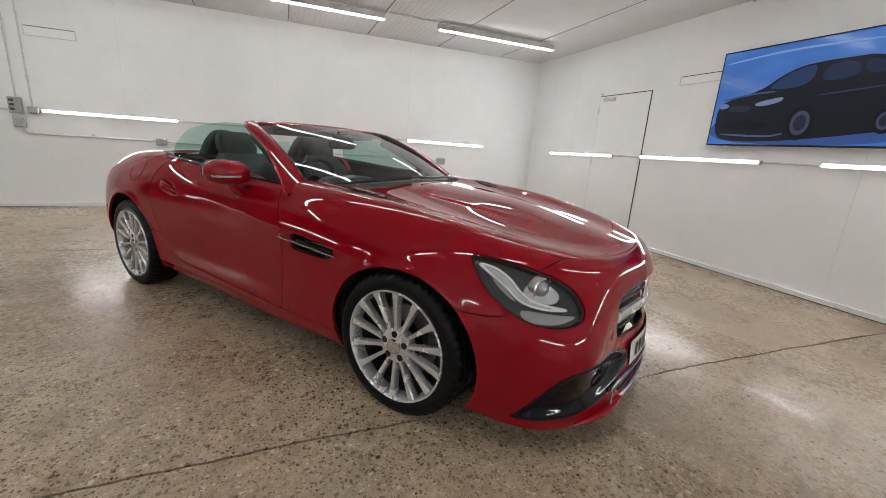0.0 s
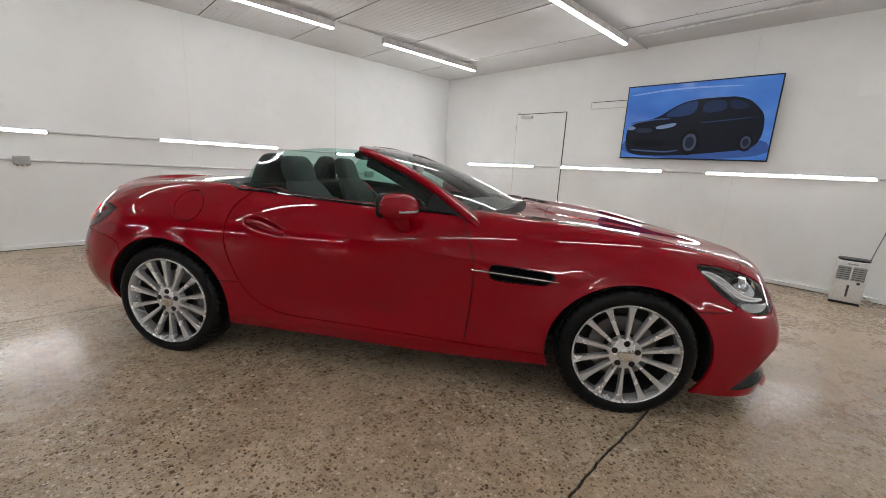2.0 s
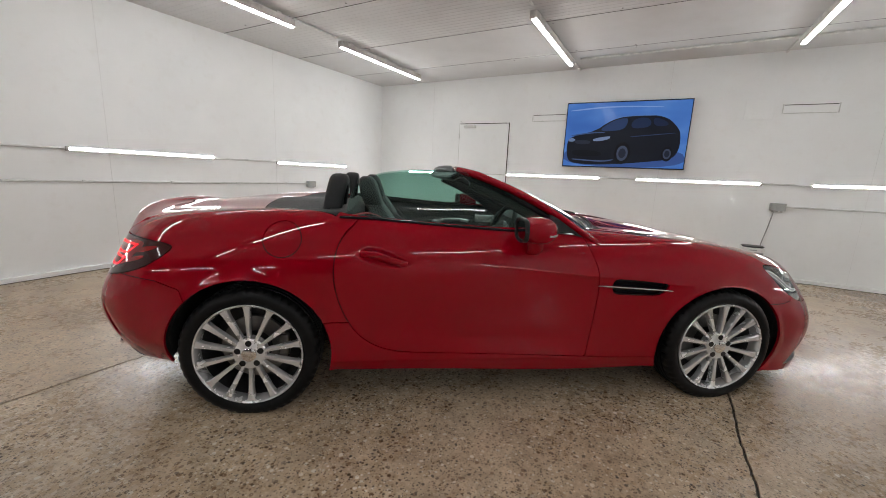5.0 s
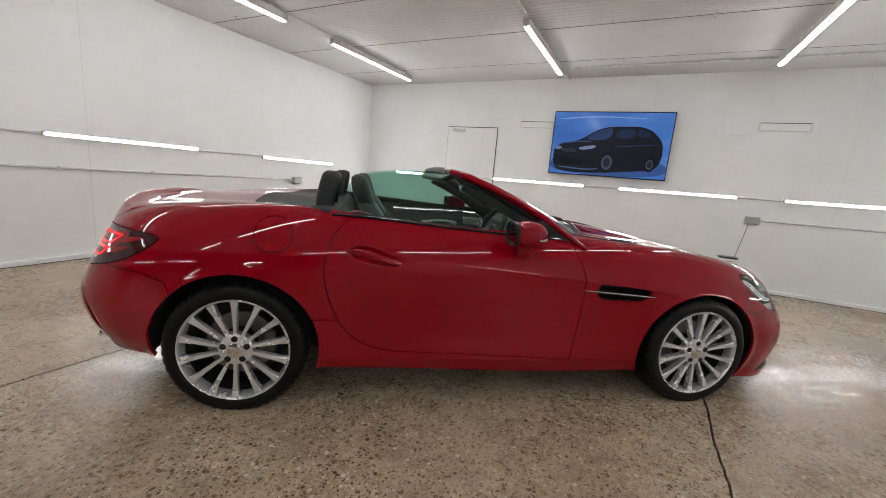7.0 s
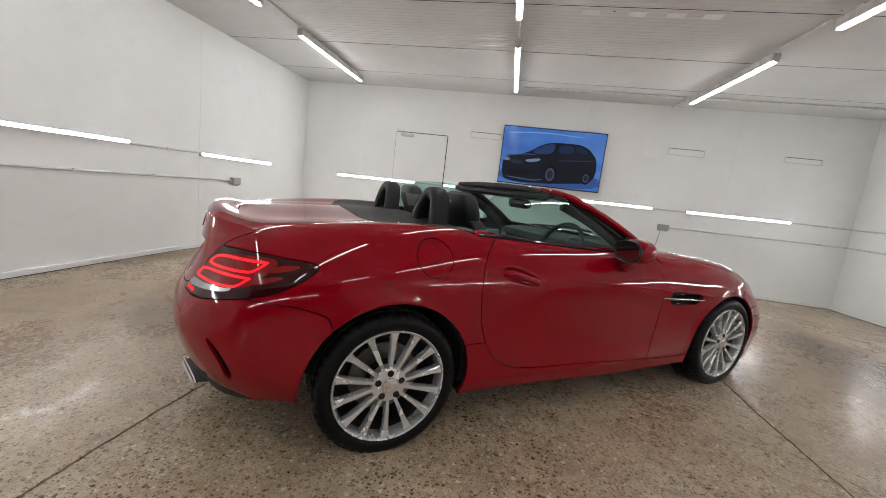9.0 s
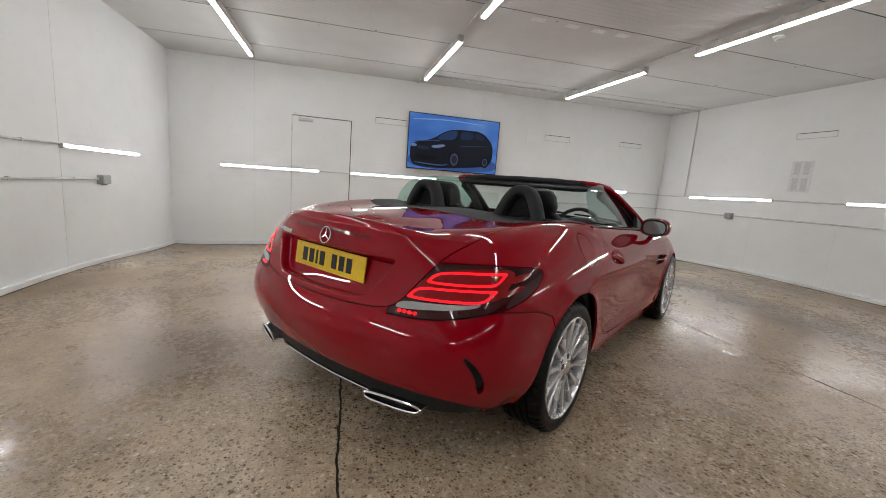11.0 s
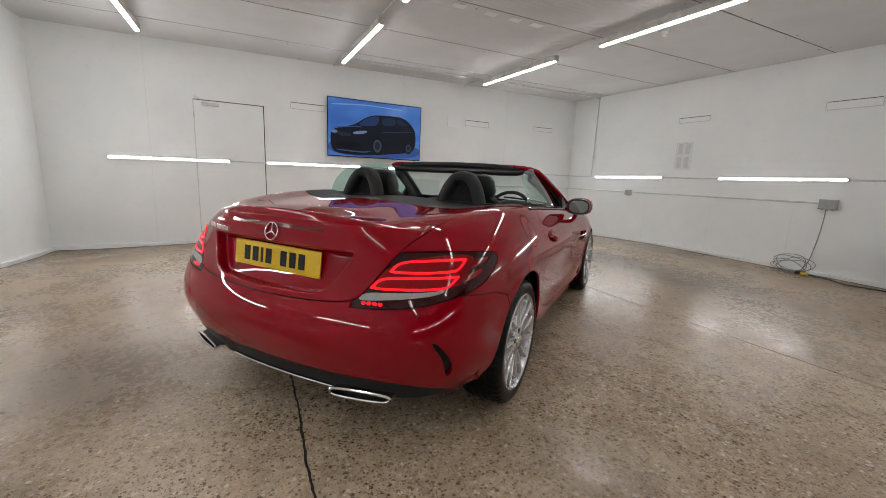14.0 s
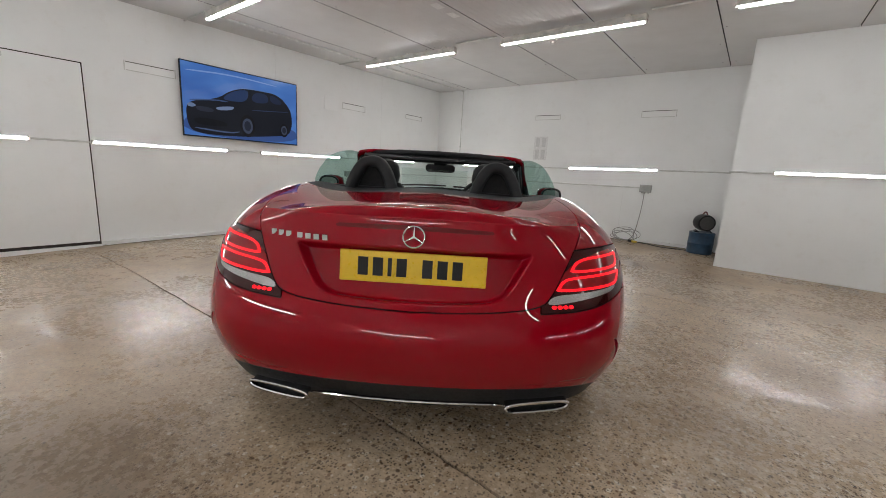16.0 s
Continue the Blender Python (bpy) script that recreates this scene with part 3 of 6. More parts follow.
class Shape:
    """A closed smooth outline in two of the axes; its distance is negative inside."""

    def __init__(self, points, axes="xz", cuts=3):
        p = np.array(points, float)
        for _ in range(cuts):
            q = np.roll(p, -1, 0)
            p = np.stack([p * 0.75 + q * 0.25, p * 0.25 + q * 0.75], 1).reshape(-1, 2)
        self.p, self.axes = p, axes

    def __call__(self, v):
        lanes = {"x": v[:, 0], "y": np.abs(v[:, 1]), "z": v[:, 2], "u": (np.abs(v[:, 1]) + v[:, 0]) * 0.7071, "w": (v[:, 0] - np.abs(v[:, 1])) * 0.7071}
        q = np.stack([lanes[c] for c in self.axes], 1)
        best = np.full(len(q), 1e9)
        inside = np.zeros(len(q), bool)
        for a, b in zip(self.p, np.roll(self.p, -1, 0)):
            d, r = b - a, q - a
            t = np.clip(r @ d / max(d @ d, 1e-12), 0, 1)
            best = np.minimum(best, ((r - t[:, None] * d) ** 2).sum(1))
            if a[1] != b[1]:
                cross = (a[1] > q[:, 1]) != (b[1] > q[:, 1])
                inside ^= cross & (q[:, 0] < a[0] + (q[:, 1] - a[1]) * d[0] / d[1])
        return np.where(inside, -1, 1) * np.sqrt(best)


def clip(v, n, tri, f):
    """Keeps where f, given at the points, is negative; cuts the triangles along zero."""
    neg = f < 0
    count = neg[tri].sum(1)
    keep = [tri[count == 3]]
    vs, ns, base = [v], [n], len(v)
    for want in (1, 2):
        t = tri[count == want]
        if not len(t):
            continue
        odd = neg[t] if want == 1 else ~neg[t]
        r = odd.argmax(1)
        i = np.arange(len(t))
        a, b, c = t[i, r], t[i, (r + 1) % 3], t[i, (r + 2) % 3]
        cuts = []
        for o in (b, c):
            w = (f[a] / (f[a] - f[o]))[:, None]
            vs.append(v[a] * (1 - w) + v[o] * w)
            ns.append(n[a] * (1 - w) + n[o] * w)
            cuts.append(base + i)
            base += len(t)
        ab, ac = cuts
        if want == 1:
            keep.append(np.stack([a, ab, ac], 1))
        else:
            keep += [np.stack([ab, b, c], 1), np.stack([ab, c, ac], 1)]
    return np.concatenate(vs), np.concatenate(ns), np.concatenate(keep)


def tidy(v, n, tri):
    """Drops unused points and joins doubles."""
    used, back = np.unique(np.round(v[tri].reshape(-1, 3), 5), axis=0, return_inverse=True)
    back = back.reshape(-1)
    nn = np.zeros((len(used), 3))
    nn[back] = n[tri].reshape(-1, 3)
    t = back.reshape(-1, 3)
    t = t[(t[:, 0] != t[:, 1]) & (t[:, 1] != t[:, 2]) & (t[:, 0] != t[:, 2])]
    return used, nn / np.maximum(np.linalg.norm(nn, axis=1, keepdims=True), 1e-9), t


def shell(name, v, n, tri, material, parent, label="", depth=0.012, lift=0.0):
    """A panel mesh with true normals and a folded edge of that depth."""
    v, n, tri = tidy(v, n, tri)
    v = v + n * lift
    e = np.concatenate([tri[:, [0, 1]], tri[:, [1, 2]], tri[:, [2, 0]]])
    key = np.sort(e, 1)
    _, first, cnt = np.unique(key, axis=0, return_index=True, return_counts=True)
    rim = e[first[cnt == 1]]
    rim = rim[np.abs(v[rim, 1]).max(1) > 1e-4]
    allv, alln, faces = [v], [n], tri.tolist()
    if depth and len(rim):
        a, b = rim[:, 0], rim[:, 1]
        base, m = len(v), len(rim)
        side = np.cross(v[b] - v[a], n[a])
        side /= np.maximum(np.linalg.norm(side, axis=1, keepdims=True), 1e-9)
        for p in (v[a], v[b], v[b] - n[b] * depth, v[a] - n[a] * depth):
            allv.append(p)
            alln.append(side)
        i = np.arange(m)
        faces += np.stack([base + i, base + 3 * m + i, base + 2 * m + i, base + m + i], 1).tolist()
    me = bpy.data.meshes.new(name)
    me.from_pydata(np.concatenate(allv).tolist(), [], faces)
    for p in me.polygons:
        p.use_smooth = True
    me.normals_split_custom_set_from_vertices(np.concatenate(alln).tolist())
    me.materials.append(material)
    ob = new(name, me)
    ob.parent = parent
    return tagged(ob, label)


def grid_triangles(ns, nv):
    i = (np.arange(ns - 1)[:, None] * nv + np.arange(nv - 1)[None]).reshape(-1)
    return np.concatenate([np.stack([i, i + nv + 1, i + nv], 1), np.stack([i, i + 1, i + nv + 1], 1)])


def mirrored(v, n, tri):
    return v * (1, -1, 1), n * (1, -1, 1), tri[:, ::-1]


def disc_shape(x, z, rx, rz=None):
    return Shape([(x + rx * math.cos(a), z + (rz or rx) * math.sin(a)) for a in np.linspace(0, 2 * math.pi, 48, endpoint=False)], cuts=0)


ARCHES = [disc_shape(1.230, 0.303, 0.378, 0.340), disc_shape(-1.222, 0.303, 0.372, 0.366)]
COCKPIT = Shape([(.675, -.3), (.67, .1), (.63, .35), (.53, .59), (.42, .735), (.0, .765), (-.5, .775), (-.79, .77), (-.87, .70), (-.88, .3), (-.88, -.3)], "xy", 2)
DOOR = Shape([(.44, .2525), (.455, .252), (.456, .27), (.475, .45), (.485, .62), (.475, .72), (.43, .83), (.40, .90), (.40, 1.15), (-.66, 1.15), (-.70, .99), (-.735, .93), (-.80, .87), (-.835, .77), (-.835, .64), (-.795, .50), (-.725, .385), (-.63, .318), (-.50, .290), (-.2, .280)], "xz", 2)
BONNET = Shape([(.745, -.3), (.735, .2), (.69, .45), (.60, .64), (.62, .745), (.9, .752), (1.25, .72), (1.55, .645), (1.74, .605), (1.81, .56), (1.89, .40), (1.955, .20), (1.975, .05), (1.975, -.3)], "xy", 2)
HEADLAMP = Shape([(1.500, .733), (1.515, .741), (1.59, .733), (1.692, .712), (1.795, .682), (1.868, .642), (1.905, .596), (1.922, .560), (1.905, .534), (1.84, .525), (1.757, .538), (1.685, .570), (1.597, .624), (1.555, .668), (1.513, .716)], "xz", 2)
BUMPER_F = Shape([(1.3, .570), (1.45, .548), (1.60, .536), (1.70, .556), (1.75, .75), (2.3, .95), (2.3, -.1), (1.3, -.1)], "xz", 1)
SILL = Shape([(1.1, .232), (.455, .252), (-.2, .280), (-.50, .290), (-.56, .30), (-.66, .455), (-1.1, .46), (-1.1, -.1), (1.1, -.1)], "xz", 1)
LID = Shape([(-.3, .606), (.1, .609), (.30, .618), (.45, .634), (.495, .672), (.550, .77), (.592, .84), (.655, .92), (.68, 1.2), (-.3, 1.2)], "yz", 2)
COVER = Shape([(-.8, -.3), (-.8, .80), (-.90, .745), (-1.04, .715), (-1.19, .63), (-1.27, .42), (-1.29, .15), (-1.29, -.3)], "xy", 2)
TAIL = Shape([(-1.53, .800), (-1.56, .814), (-1.66, .822), (-1.74, .826), (-1.84, .825), (-1.95, .812), (-2.2, .79), (-2.2, .6), (-1.98, .616), (-1.87, .650), (-1.76, .674), (-1.66, .708), (-1.58, .757)], "xz", 2)
BUMPER_R = Shape([(-1.45, .1), (-1.45, .60), (-1.66, .672), (-2.3, .672), (-2.3, -.1), (-1.45, -.1)], "xz", 1)
FLAP = disc_shape(-1.065, .848, .084, .078)
VENT = Shape([(.558, .678), (.62, .678), (.845, .660), (.872, .648), (.845, .606), (.80, .594), (.62, .596), (.558, .604)], "xz", 2)


RECESS = Shape([(-.3, .812), (.405, .812), (.425, .806), (.36, .70), (.315, .652), (.22, .634), (-.3, .630)], "yz", 2)
GRILLE = Shape([(-.3, .622), (.22, .610), (.37, .588), (.425, .565), (.43, .53), (.395, .405), (.35, .375), (-.3, .365)], "yz", 2)
INTAKE = Shape([(.635, .150), (.65, .165), (.727, .290), (.791, .365), (.909, .392), (1.05, .372), (1.184, .335), (1.26, .30), (1.26, .25), (1.16, .215), (1.05, .192), (.94, .182), (.81, .168), (.698, .150)], "wz", 1)
MOUTH = Shape([(-.3, .215), (.44, .215), (.47, .195), (.45, .165), (-.3, .16)], "yz", 1)
DIFFUSER = Shape([(-.3, .332), (.35, .332), (.60, .326), (.72, .300), (.77, .255), (.79, .1), (-.3, .1)], "yz", 1)
COWL = Shape([(.3, -.3), (.3, .70), (.60, .64), (.69, .45), (.74, .2), (.745, -.3)], "xy", 1)
HOOD_VENT = Shape([(.70, .685), (.735, .715), (.80, .715), (.90, .665), (.955, .59), (.93, .555), (.86, .575), (.76, .635)], "xy", 2)
BOWL = Shape([(-.735, .79), (-.70, .825), (-.62, .822), (-.50, .768), (-.48, .745), (-.52, .722), (-.62, .735), (-.71, .755)], "xz", 2)
SLIT = Shape([(-1.912, .505), (-1.898, .508), (-1.850, .445), (-1.822, .385), (-1.818, .350), (-1.836, .355), (-1.866, .43)], "xz", 2)
DOME = Shape([(.72, -.3), (.78, .30), (1.1, .33), (1.6, .24), (1.84, .16), (1.95, -.3)], "xy", 2)


def both(fs):
    return lambda v: np.maximum.reduce([f(v) for f in fs])


def soft(d, width):
    """0 outside, 1 once that deep inside."""
    t = np.clip(-d / width, 0, 1)
    return t * t * (3 - 2 * t)


def relief(v):
    """How far the panels stand proud of the smooth body."""
    x, y, z = v[:, 0], np.abs(v[:, 1]), v[:, 2]
    out = np.zeros(len(v))
    rear, front, flank = x < -1.5, x > 1.5, (y > 0.6) & (np.abs(x) < 1.9)
    out -= rear * 0.044 * soft(RECESS(v), 0.016)
    out += (x < -1.7) * (y < .62) * 0.006 * np.exp(-np.abs(z - (.914 - .055 * y * y)) / 0.012)
    out -= flank * 0.016 * soft(BOWL(v), 0.022)
    for a in ARCHES:
        out += flank * 0.007 * np.exp(-(np.maximum(a(v), 0) / 0.028) ** 2)
    crease = .692 - .09 * (x - .47)
    fade = np.clip((x + .30) / .6, 0, 1) * np.clip((1.02 - x) / .12, 0, 1)
    out += flank * fade * 0.006 * np.where(z > crease, np.exp(-np.abs(z - crease) / 0.05), np.exp(-np.abs(z - crease) / 0.012))
    out -= flank * 0.010 * np.exp(-((z - .36) / .06) ** 2) * np.clip((.75 - np.abs(x + .1)) / .3, 0, 1)
    out += flank * 0.007 * np.exp(-np.abs(z - .250) / 0.014) * np.clip((.85 - np.abs(x + .02)) / .06, 0, 1)
    out += (x > .6) * (z > .6) * 0.005 * soft(DOME(v), 0.04) * np.clip((1.78 - x) / .55, 0, 1)
    out -= front * 0.030 * soft(INTAKE(v), 0.05) * (z < .5)
    out -= (x < -1.9) * 0.006 * soft(np.abs(z - .345 - .03 * (y - .3)) - 0.004, 0.006) * (y > .37) * (y < .66)
    return out


def patch_pair(name, data, f, material, parents, label="", lift=0.0, depth=0.004):
    """Cuts a piece where f is negative out of a right-hand panel and its twin on the left."""
    v, n, t = data
    v, n, t = tidy(*clip(v, n, t, f(v)))
    if not len(t):
        return
    for (a, b, c), parent in zip(((v, n, t), mirrored(v, n, t)), parents):
        shell(name, a, b, c, material, parent, label, depth, lift)


def body_panels(car):
    g = body_grid()
    ns, nv = g.shape[:2]
    n = grid_normals(g)
    g += n * relief(g.reshape(-1, 3)).reshape(ns, nv, 1)
    g[:, -1, 1] = g[0, :, 1] = g[-1, :, 1] = 0
    n = grid_normals(g)
    v, nn, tri = g.reshape(-1, 3), n.reshape(-1, 3), grid_triangles(ns, nv)
    gap = 0.0022
    low = lambda f, y=0.5: both([f, lambda v: y - np.abs(v[:, 1])])
    ahead = lambda f, x: both([f, lambda v: x - v[:, 0]])
    behind = lambda f, x: both([f, lambda v: v[:, 0] - x])
    for a in ARCHES:
        v, nn, tri = clip(v, nn, tri, -a(v))
    v, nn, tri = clip(v, nn, tri, -COCKPIT(v))
    v, nn, tri = tidy(v, nn, tri)
    lamps = {"headlamp": low(HEADLAMP, 0.40), "tail_lamp": behind(low(TAIL, 0.452), -1.3)}
    holes = [ahead(GRILLE, 1.6), low(VENT, 0.6), lamps["headlamp"]]
    iv, inn, it = v, nn, tri
    for f in holes:
        iv, inn, it = clip(iv, inn, it, -f(iv))
    iv, inn, it = tidy(iv, inn, it)
    m = mirrored(iv, inn, it)
    shell("inner_shell", np.concatenate([iv, m[0]]), np.concatenate([inn, m[1]]), np.concatenate([it, m[2] + len(iv)]), ARCH_BLACK, car, "black inner body", 0.0, -0.016)
    cover = both([COVER, lambda v: 0.9 - v[:, 2]])
    order = [("tonneau_cover", cover, SOFT_BLACK, "black folded-roof cover"), ("boot_lid", behind(LID, -1.2), PAINT, ""), ("tail_lamp", lamps["tail_lamp"], TAIL_DARK, "dark red tail lamp"), ("bonnet", both([BONNET, lambda v: 0.6 - v[:, 2]]), PAINT, ""),
             ("cowl", both([COWL, lambda v: 0.86 - v[:, 2]]), SOFT_BLACK, "black plastic cowl"), ("headlamp", lamps["headlamp"], CLEAR, "clear headlamp"), ("fender_vent", low(VENT, 0.6), None, ""), ("fuel_flap", low(FLAP), PAINT, ""), ("door", low(DOOR), PAINT, ""), ("sill", low(SILL), PAINT, ""),
             ("grille", ahead(GRILLE, 1.6), None, ""), ("air_intake", ahead(INTAKE, 1.6), GLOSS_BLACK, "gloss black corner intake"), ("lower_grille", ahead(MOUTH, 1.8), SOFT_BLACK, "black lower grille"),
             ("diffuser", behind(DIFFUSER, -1.5), SOFT_BLACK, "black rear diffuser"), ("side_slit", behind(low(SLIT, 0.55), -1.5), GLOSS_BLACK, "black slit in the bumper corner"),
             ("front_bumper", BUMPER_F, PAINT, ""), ("rear_bumper", BUMPER_R, PAINT, ""), ("front_wing", lambda v: -v[:, 0], PAINT, ""), ("rear_wing", lambda v: v[:, 0], PAINT, "")]
    whole = {"tonneau_cover", "boot_lid", "bonnet", "front_bumper", "rear_bumper", "cowl", "lower_grille", "diffuser"}
    made = {}
    for name, f, material, label in order:
        thin = 0.0006 if name in ("air_intake", "lower_grille", "diffuser", "side_slit", "cowl") else gap
        pv, pn, pt = clip(v, nn, tri, f(v) + thin)
        v2, n2, t2 = clip(v, nn, tri, -f(v) + thin)
        v, nn, tri = tidy(v2, n2, t2)
        made[name] = [tidy(pv, pn, pt)]
        if material is None or not len(pt):
            continue
        pv, pn, pt = made[name][0]
        right, left = (pv, pn, pt), mirrored(pv, pn, pt)
        if name in whole:
            made[name].append(shell(name, np.concatenate([right[0], left[0]]), np.concatenate([right[1], left[1]]), np.concatenate([right[2], left[2] + len(pv)]), material, car, label))
        else:
            sink = -0.012 if name == "side_slit" else 0.0
            made[name] += [shell(name, *right, material, car, label, lift=sink), shell(name, *left, material, car, label, lift=sink)]
    return made


LENS = plain("projector_glass", (0.34, 0.35, 0.37), 0.05, 0.5).mat
BRAKE_RED = plain("brake_light_lens", (0.13, 0.003, 0.006), 0.08).mat
TAIL_DARK = plain("smoked_red_lens", (0.035, 0.002, 0.003), 0.06).mat
TAIL_RED = plain("red_lens", (0.22, 0.003, 0.006), 0.08).mat
TAIL_FILL = plain("inner_red_lens", (0.26, 0.003, 0.007), 0.08).mat
TAIL_LIT = glow("lit_red_light_guide", (0.95, 0.008, 0.018), 1.0)
LAMP_SILVER = plain("lamp_reflector", (0.86, 0.87, 0.88), 0.16, 0.6).mat
LAMP_GREY = plain("lamp_housing", (0.09, 0.092, 0.098), 0.14, 0.6).mat
FROST = plain("frosted_lens", (0.40, 0.395, 0.395), 0.2, 0.3, 0.25, 200).mat
LEATHER = plain("black_leather", (0.010, 0.010, 0.011), 0.5, 0, 0.3, 90)
LEATHER.bump(LEATHER.noise(350, 3), 0.2, 0.001)
LEATHER = LEATHER.mat
BELT = plain("red_webbing", (0.30, 0.01, 0.015), 0.7).mat
PLATE_YELLOW = plain("yellow_number_plate", (0.72, 0.46, 0.012), 0.3, 0, 0.06).mat
PLATE_WHITE = plain("white_number_plate", (0.72, 0.72, 0.72), 0.3, 0, 0.06).mat
car = thing("car", "red open two-seat convertible car with silver wheels", "car", CAR)
PANELS = body_panels(car)

# head and tail lamps
tails = PANELS["tail_lamp"][1:]
data = PANELS["tail_lamp"][0]
LOOPS = [Shape([(-.962, .744), (-.945, .764), (-.925, .783), (-.88, .796), (-.78, .800), (-.665, .802), (-.645, .801), (-.655, .788), (-.69, .757), (-.72, .750), (-.85, .745)], "uz", 2),
         Shape([(-1.034, .683), (-1.015, .703), (-.995, .722), (-.965, .733), (-.85, .738), (-.705, .743), (-.685, .742), (-.70, .728), (-.735, .700), (-.765, .692), (-.90, .686)], "uz", 2)]
patch_pair("red_lens", data, Shape([(-1.06, .680), (-1.0, .735), (-.91, .79), (-.76, .814), (-.61, .814), (-.63, .77), (-.68, .712), (-.74, .70), (-.85, .690)], "uz", 2), TAIL_RED, tails, "deep red lens", 0.0006)
for loop in LOOPS:
    patch_pair("light_guide", data, lambda v: np.abs(loop(v) + 0.0055) - 0.0042, TAIL_LIT, tails, "glowing red light guide", 0.003)
    patch_pair("red_lens", data, lambda v: loop(v) + 0.0110, TAIL_FILL, tails, "deep red lens", 0.0015)
for pts in ([(-.665, .772), (-.60, .796), (-.535, .800), (-.56, .782), (-.63, .762)], [(-.705, .720), (-.64, .748), (-.575, .760), (-.59, .742), (-.66, .718)]):
    patch_pair("red_lens", data, Shape(pts, "uz", 2), TAIL_RED, tails, "deep red lens", 0.0018)
patch_pair("reversing_lamp", data, Shape([(-1.07, .648), (-1.04, .674), (-.95, .678), (-.80, .688), (-.745, .698), (-.775, .678), (-.88, .664), (-.98, .652), (-1.05, .644)], "uz", 2), FROST, tails, "pale frosted reversing lamp", 0.002)
for k in range(4):
    u = -1.058 + 0.019 * k
    patch_pair("light_dot", data, Shape([(u, .630), (u + .016, .632), (u + .016, .644), (u, .642)], "uz", 1), TAIL_LIT, tails, "glowing red dot", 0.002)

heads = PANELS["headlamp"][1:]
data = PANELS["headlamp"][0]
patch_pair("housing", data, lambda v: HEADLAMP(v) - 0.02, LAMP_GREY, heads, "dark grey lamp housing", -0.035, 0.0)
STRIP = Shape([(1.520, .722), (1.575, .717), (1.615, .704), (1.664, .678), (1.705, .640), (1.76, .608), (1.87, .591), (1.87, .580), (1.785, .583), (1.710, .601), (1.658, .643), (1.572, .692)], "xz", 2)
patch_pair("light_strip", data, STRIP, LAMP_SILVER, heads, "silver light strip", -0.018, 0.012)
# White line along the strip's edge puts its highlight into the colour.
patch_pair("painted_highlight", data, lambda v: np.abs(STRIP(v) + 0.0035) - 0.003, WHITE_PLASTIC, heads, "white line painted as the strip's highlight", -0.015, 0.003)
patch_pair("reflector", data, Shape([(1.712, .655), (1.735, .672), (1.79, .664), (1.834, .634), (1.828, .602), (1.756, .606), (1.72, .624)], "xz", 2), LAMP_SILVER, heads, "bright reflector", -0.020, 0.02)
patch_pair("indicator", data, Shape([(1.72, .581), (1.79, .576), (1.861, .569), (1.91, .565), (1.855, .538), (1.766, .538), (1.73, .556)], "xz", 2), FROST, heads, "pale indicator strip", -0.016, 0.006)
patch_pair("indicator", data, Shape([(1.60, .680), (1.65, .645), (1.70, .608), (1.695, .602), (1.64, .636), (1.60, .668)], "xz", 2), FROST, heads, "pale side marker", -0.014, 0.006)
for side, head in zip((-1, 1), heads):
    at = (1.756, side * 0.706, 0.634)
    turn = Matrix.Translation(at) @ pose(0, 0, 0, 0, 0, side * 24) @ Matrix.Translation(-Vector(at))
    lens, ring = (lathe(profile, 32, "X", at) for profile in ([(0.0, 0.028), (0.018, 0.024), (0.032, 0.012), (0.037, 0.0), (0.037, -0.02), (0.0, -0.02)], [(0.038, -0.02), (0.038, 0.004), (0.041, 0.010), (0.047, 0.006), (0.052, -0.02)]))
    lens.transform(turn), ring.transform(turn)
    part("projector", lens, LENS, head, "bright glass projector lens", True)
    part("projector_ring", ring, CHROME, head, "chrome ring", True)
    for k in range(5):
        u = 0.0065 * k
        part("reflector_rib", box((1.726 + u, side * (0.748 - u), 0.626), (1.7285 + u, side * (0.742 - u), 0.655), 0.0006), CHROME, head, "thin bright rib")


def tyre_bm():
    r = 0.317
    prof = [(0.236, -0.085), (0.246, -0.099), (0.262, -0.108), (0.282, -0.110), (0.296, -0.105), (r - 0.009, -0.095), (r - 0.002, -0.084), (r, -0.074)]
    for g in (-0.05, -0.018, 0.018, 0.05):
        prof += [(r, g - 0.006), (r - 0.007, g - 0.004), (r - 0.007, g + 0.004), (r, g + 0.006)]
    prof += [(a, -b) for a, b in prof[:8][::-1]]
    steps = 192
    bm = lathe(prof, steps, "Y")
    for v in bm.verts:
        r = math.hypot(v.co.x, v.co.z)
        k = round(math.atan2(v.co.z, v.co.x) / (2 * math.pi) * steps)
        if abs(v.co.y) > 0.056 and r > 0.299 and k % 4 == 0:
            v.co.x *= 1 - .0065 / r
            v.co.z *= 1 - .0065 / r
    return bm


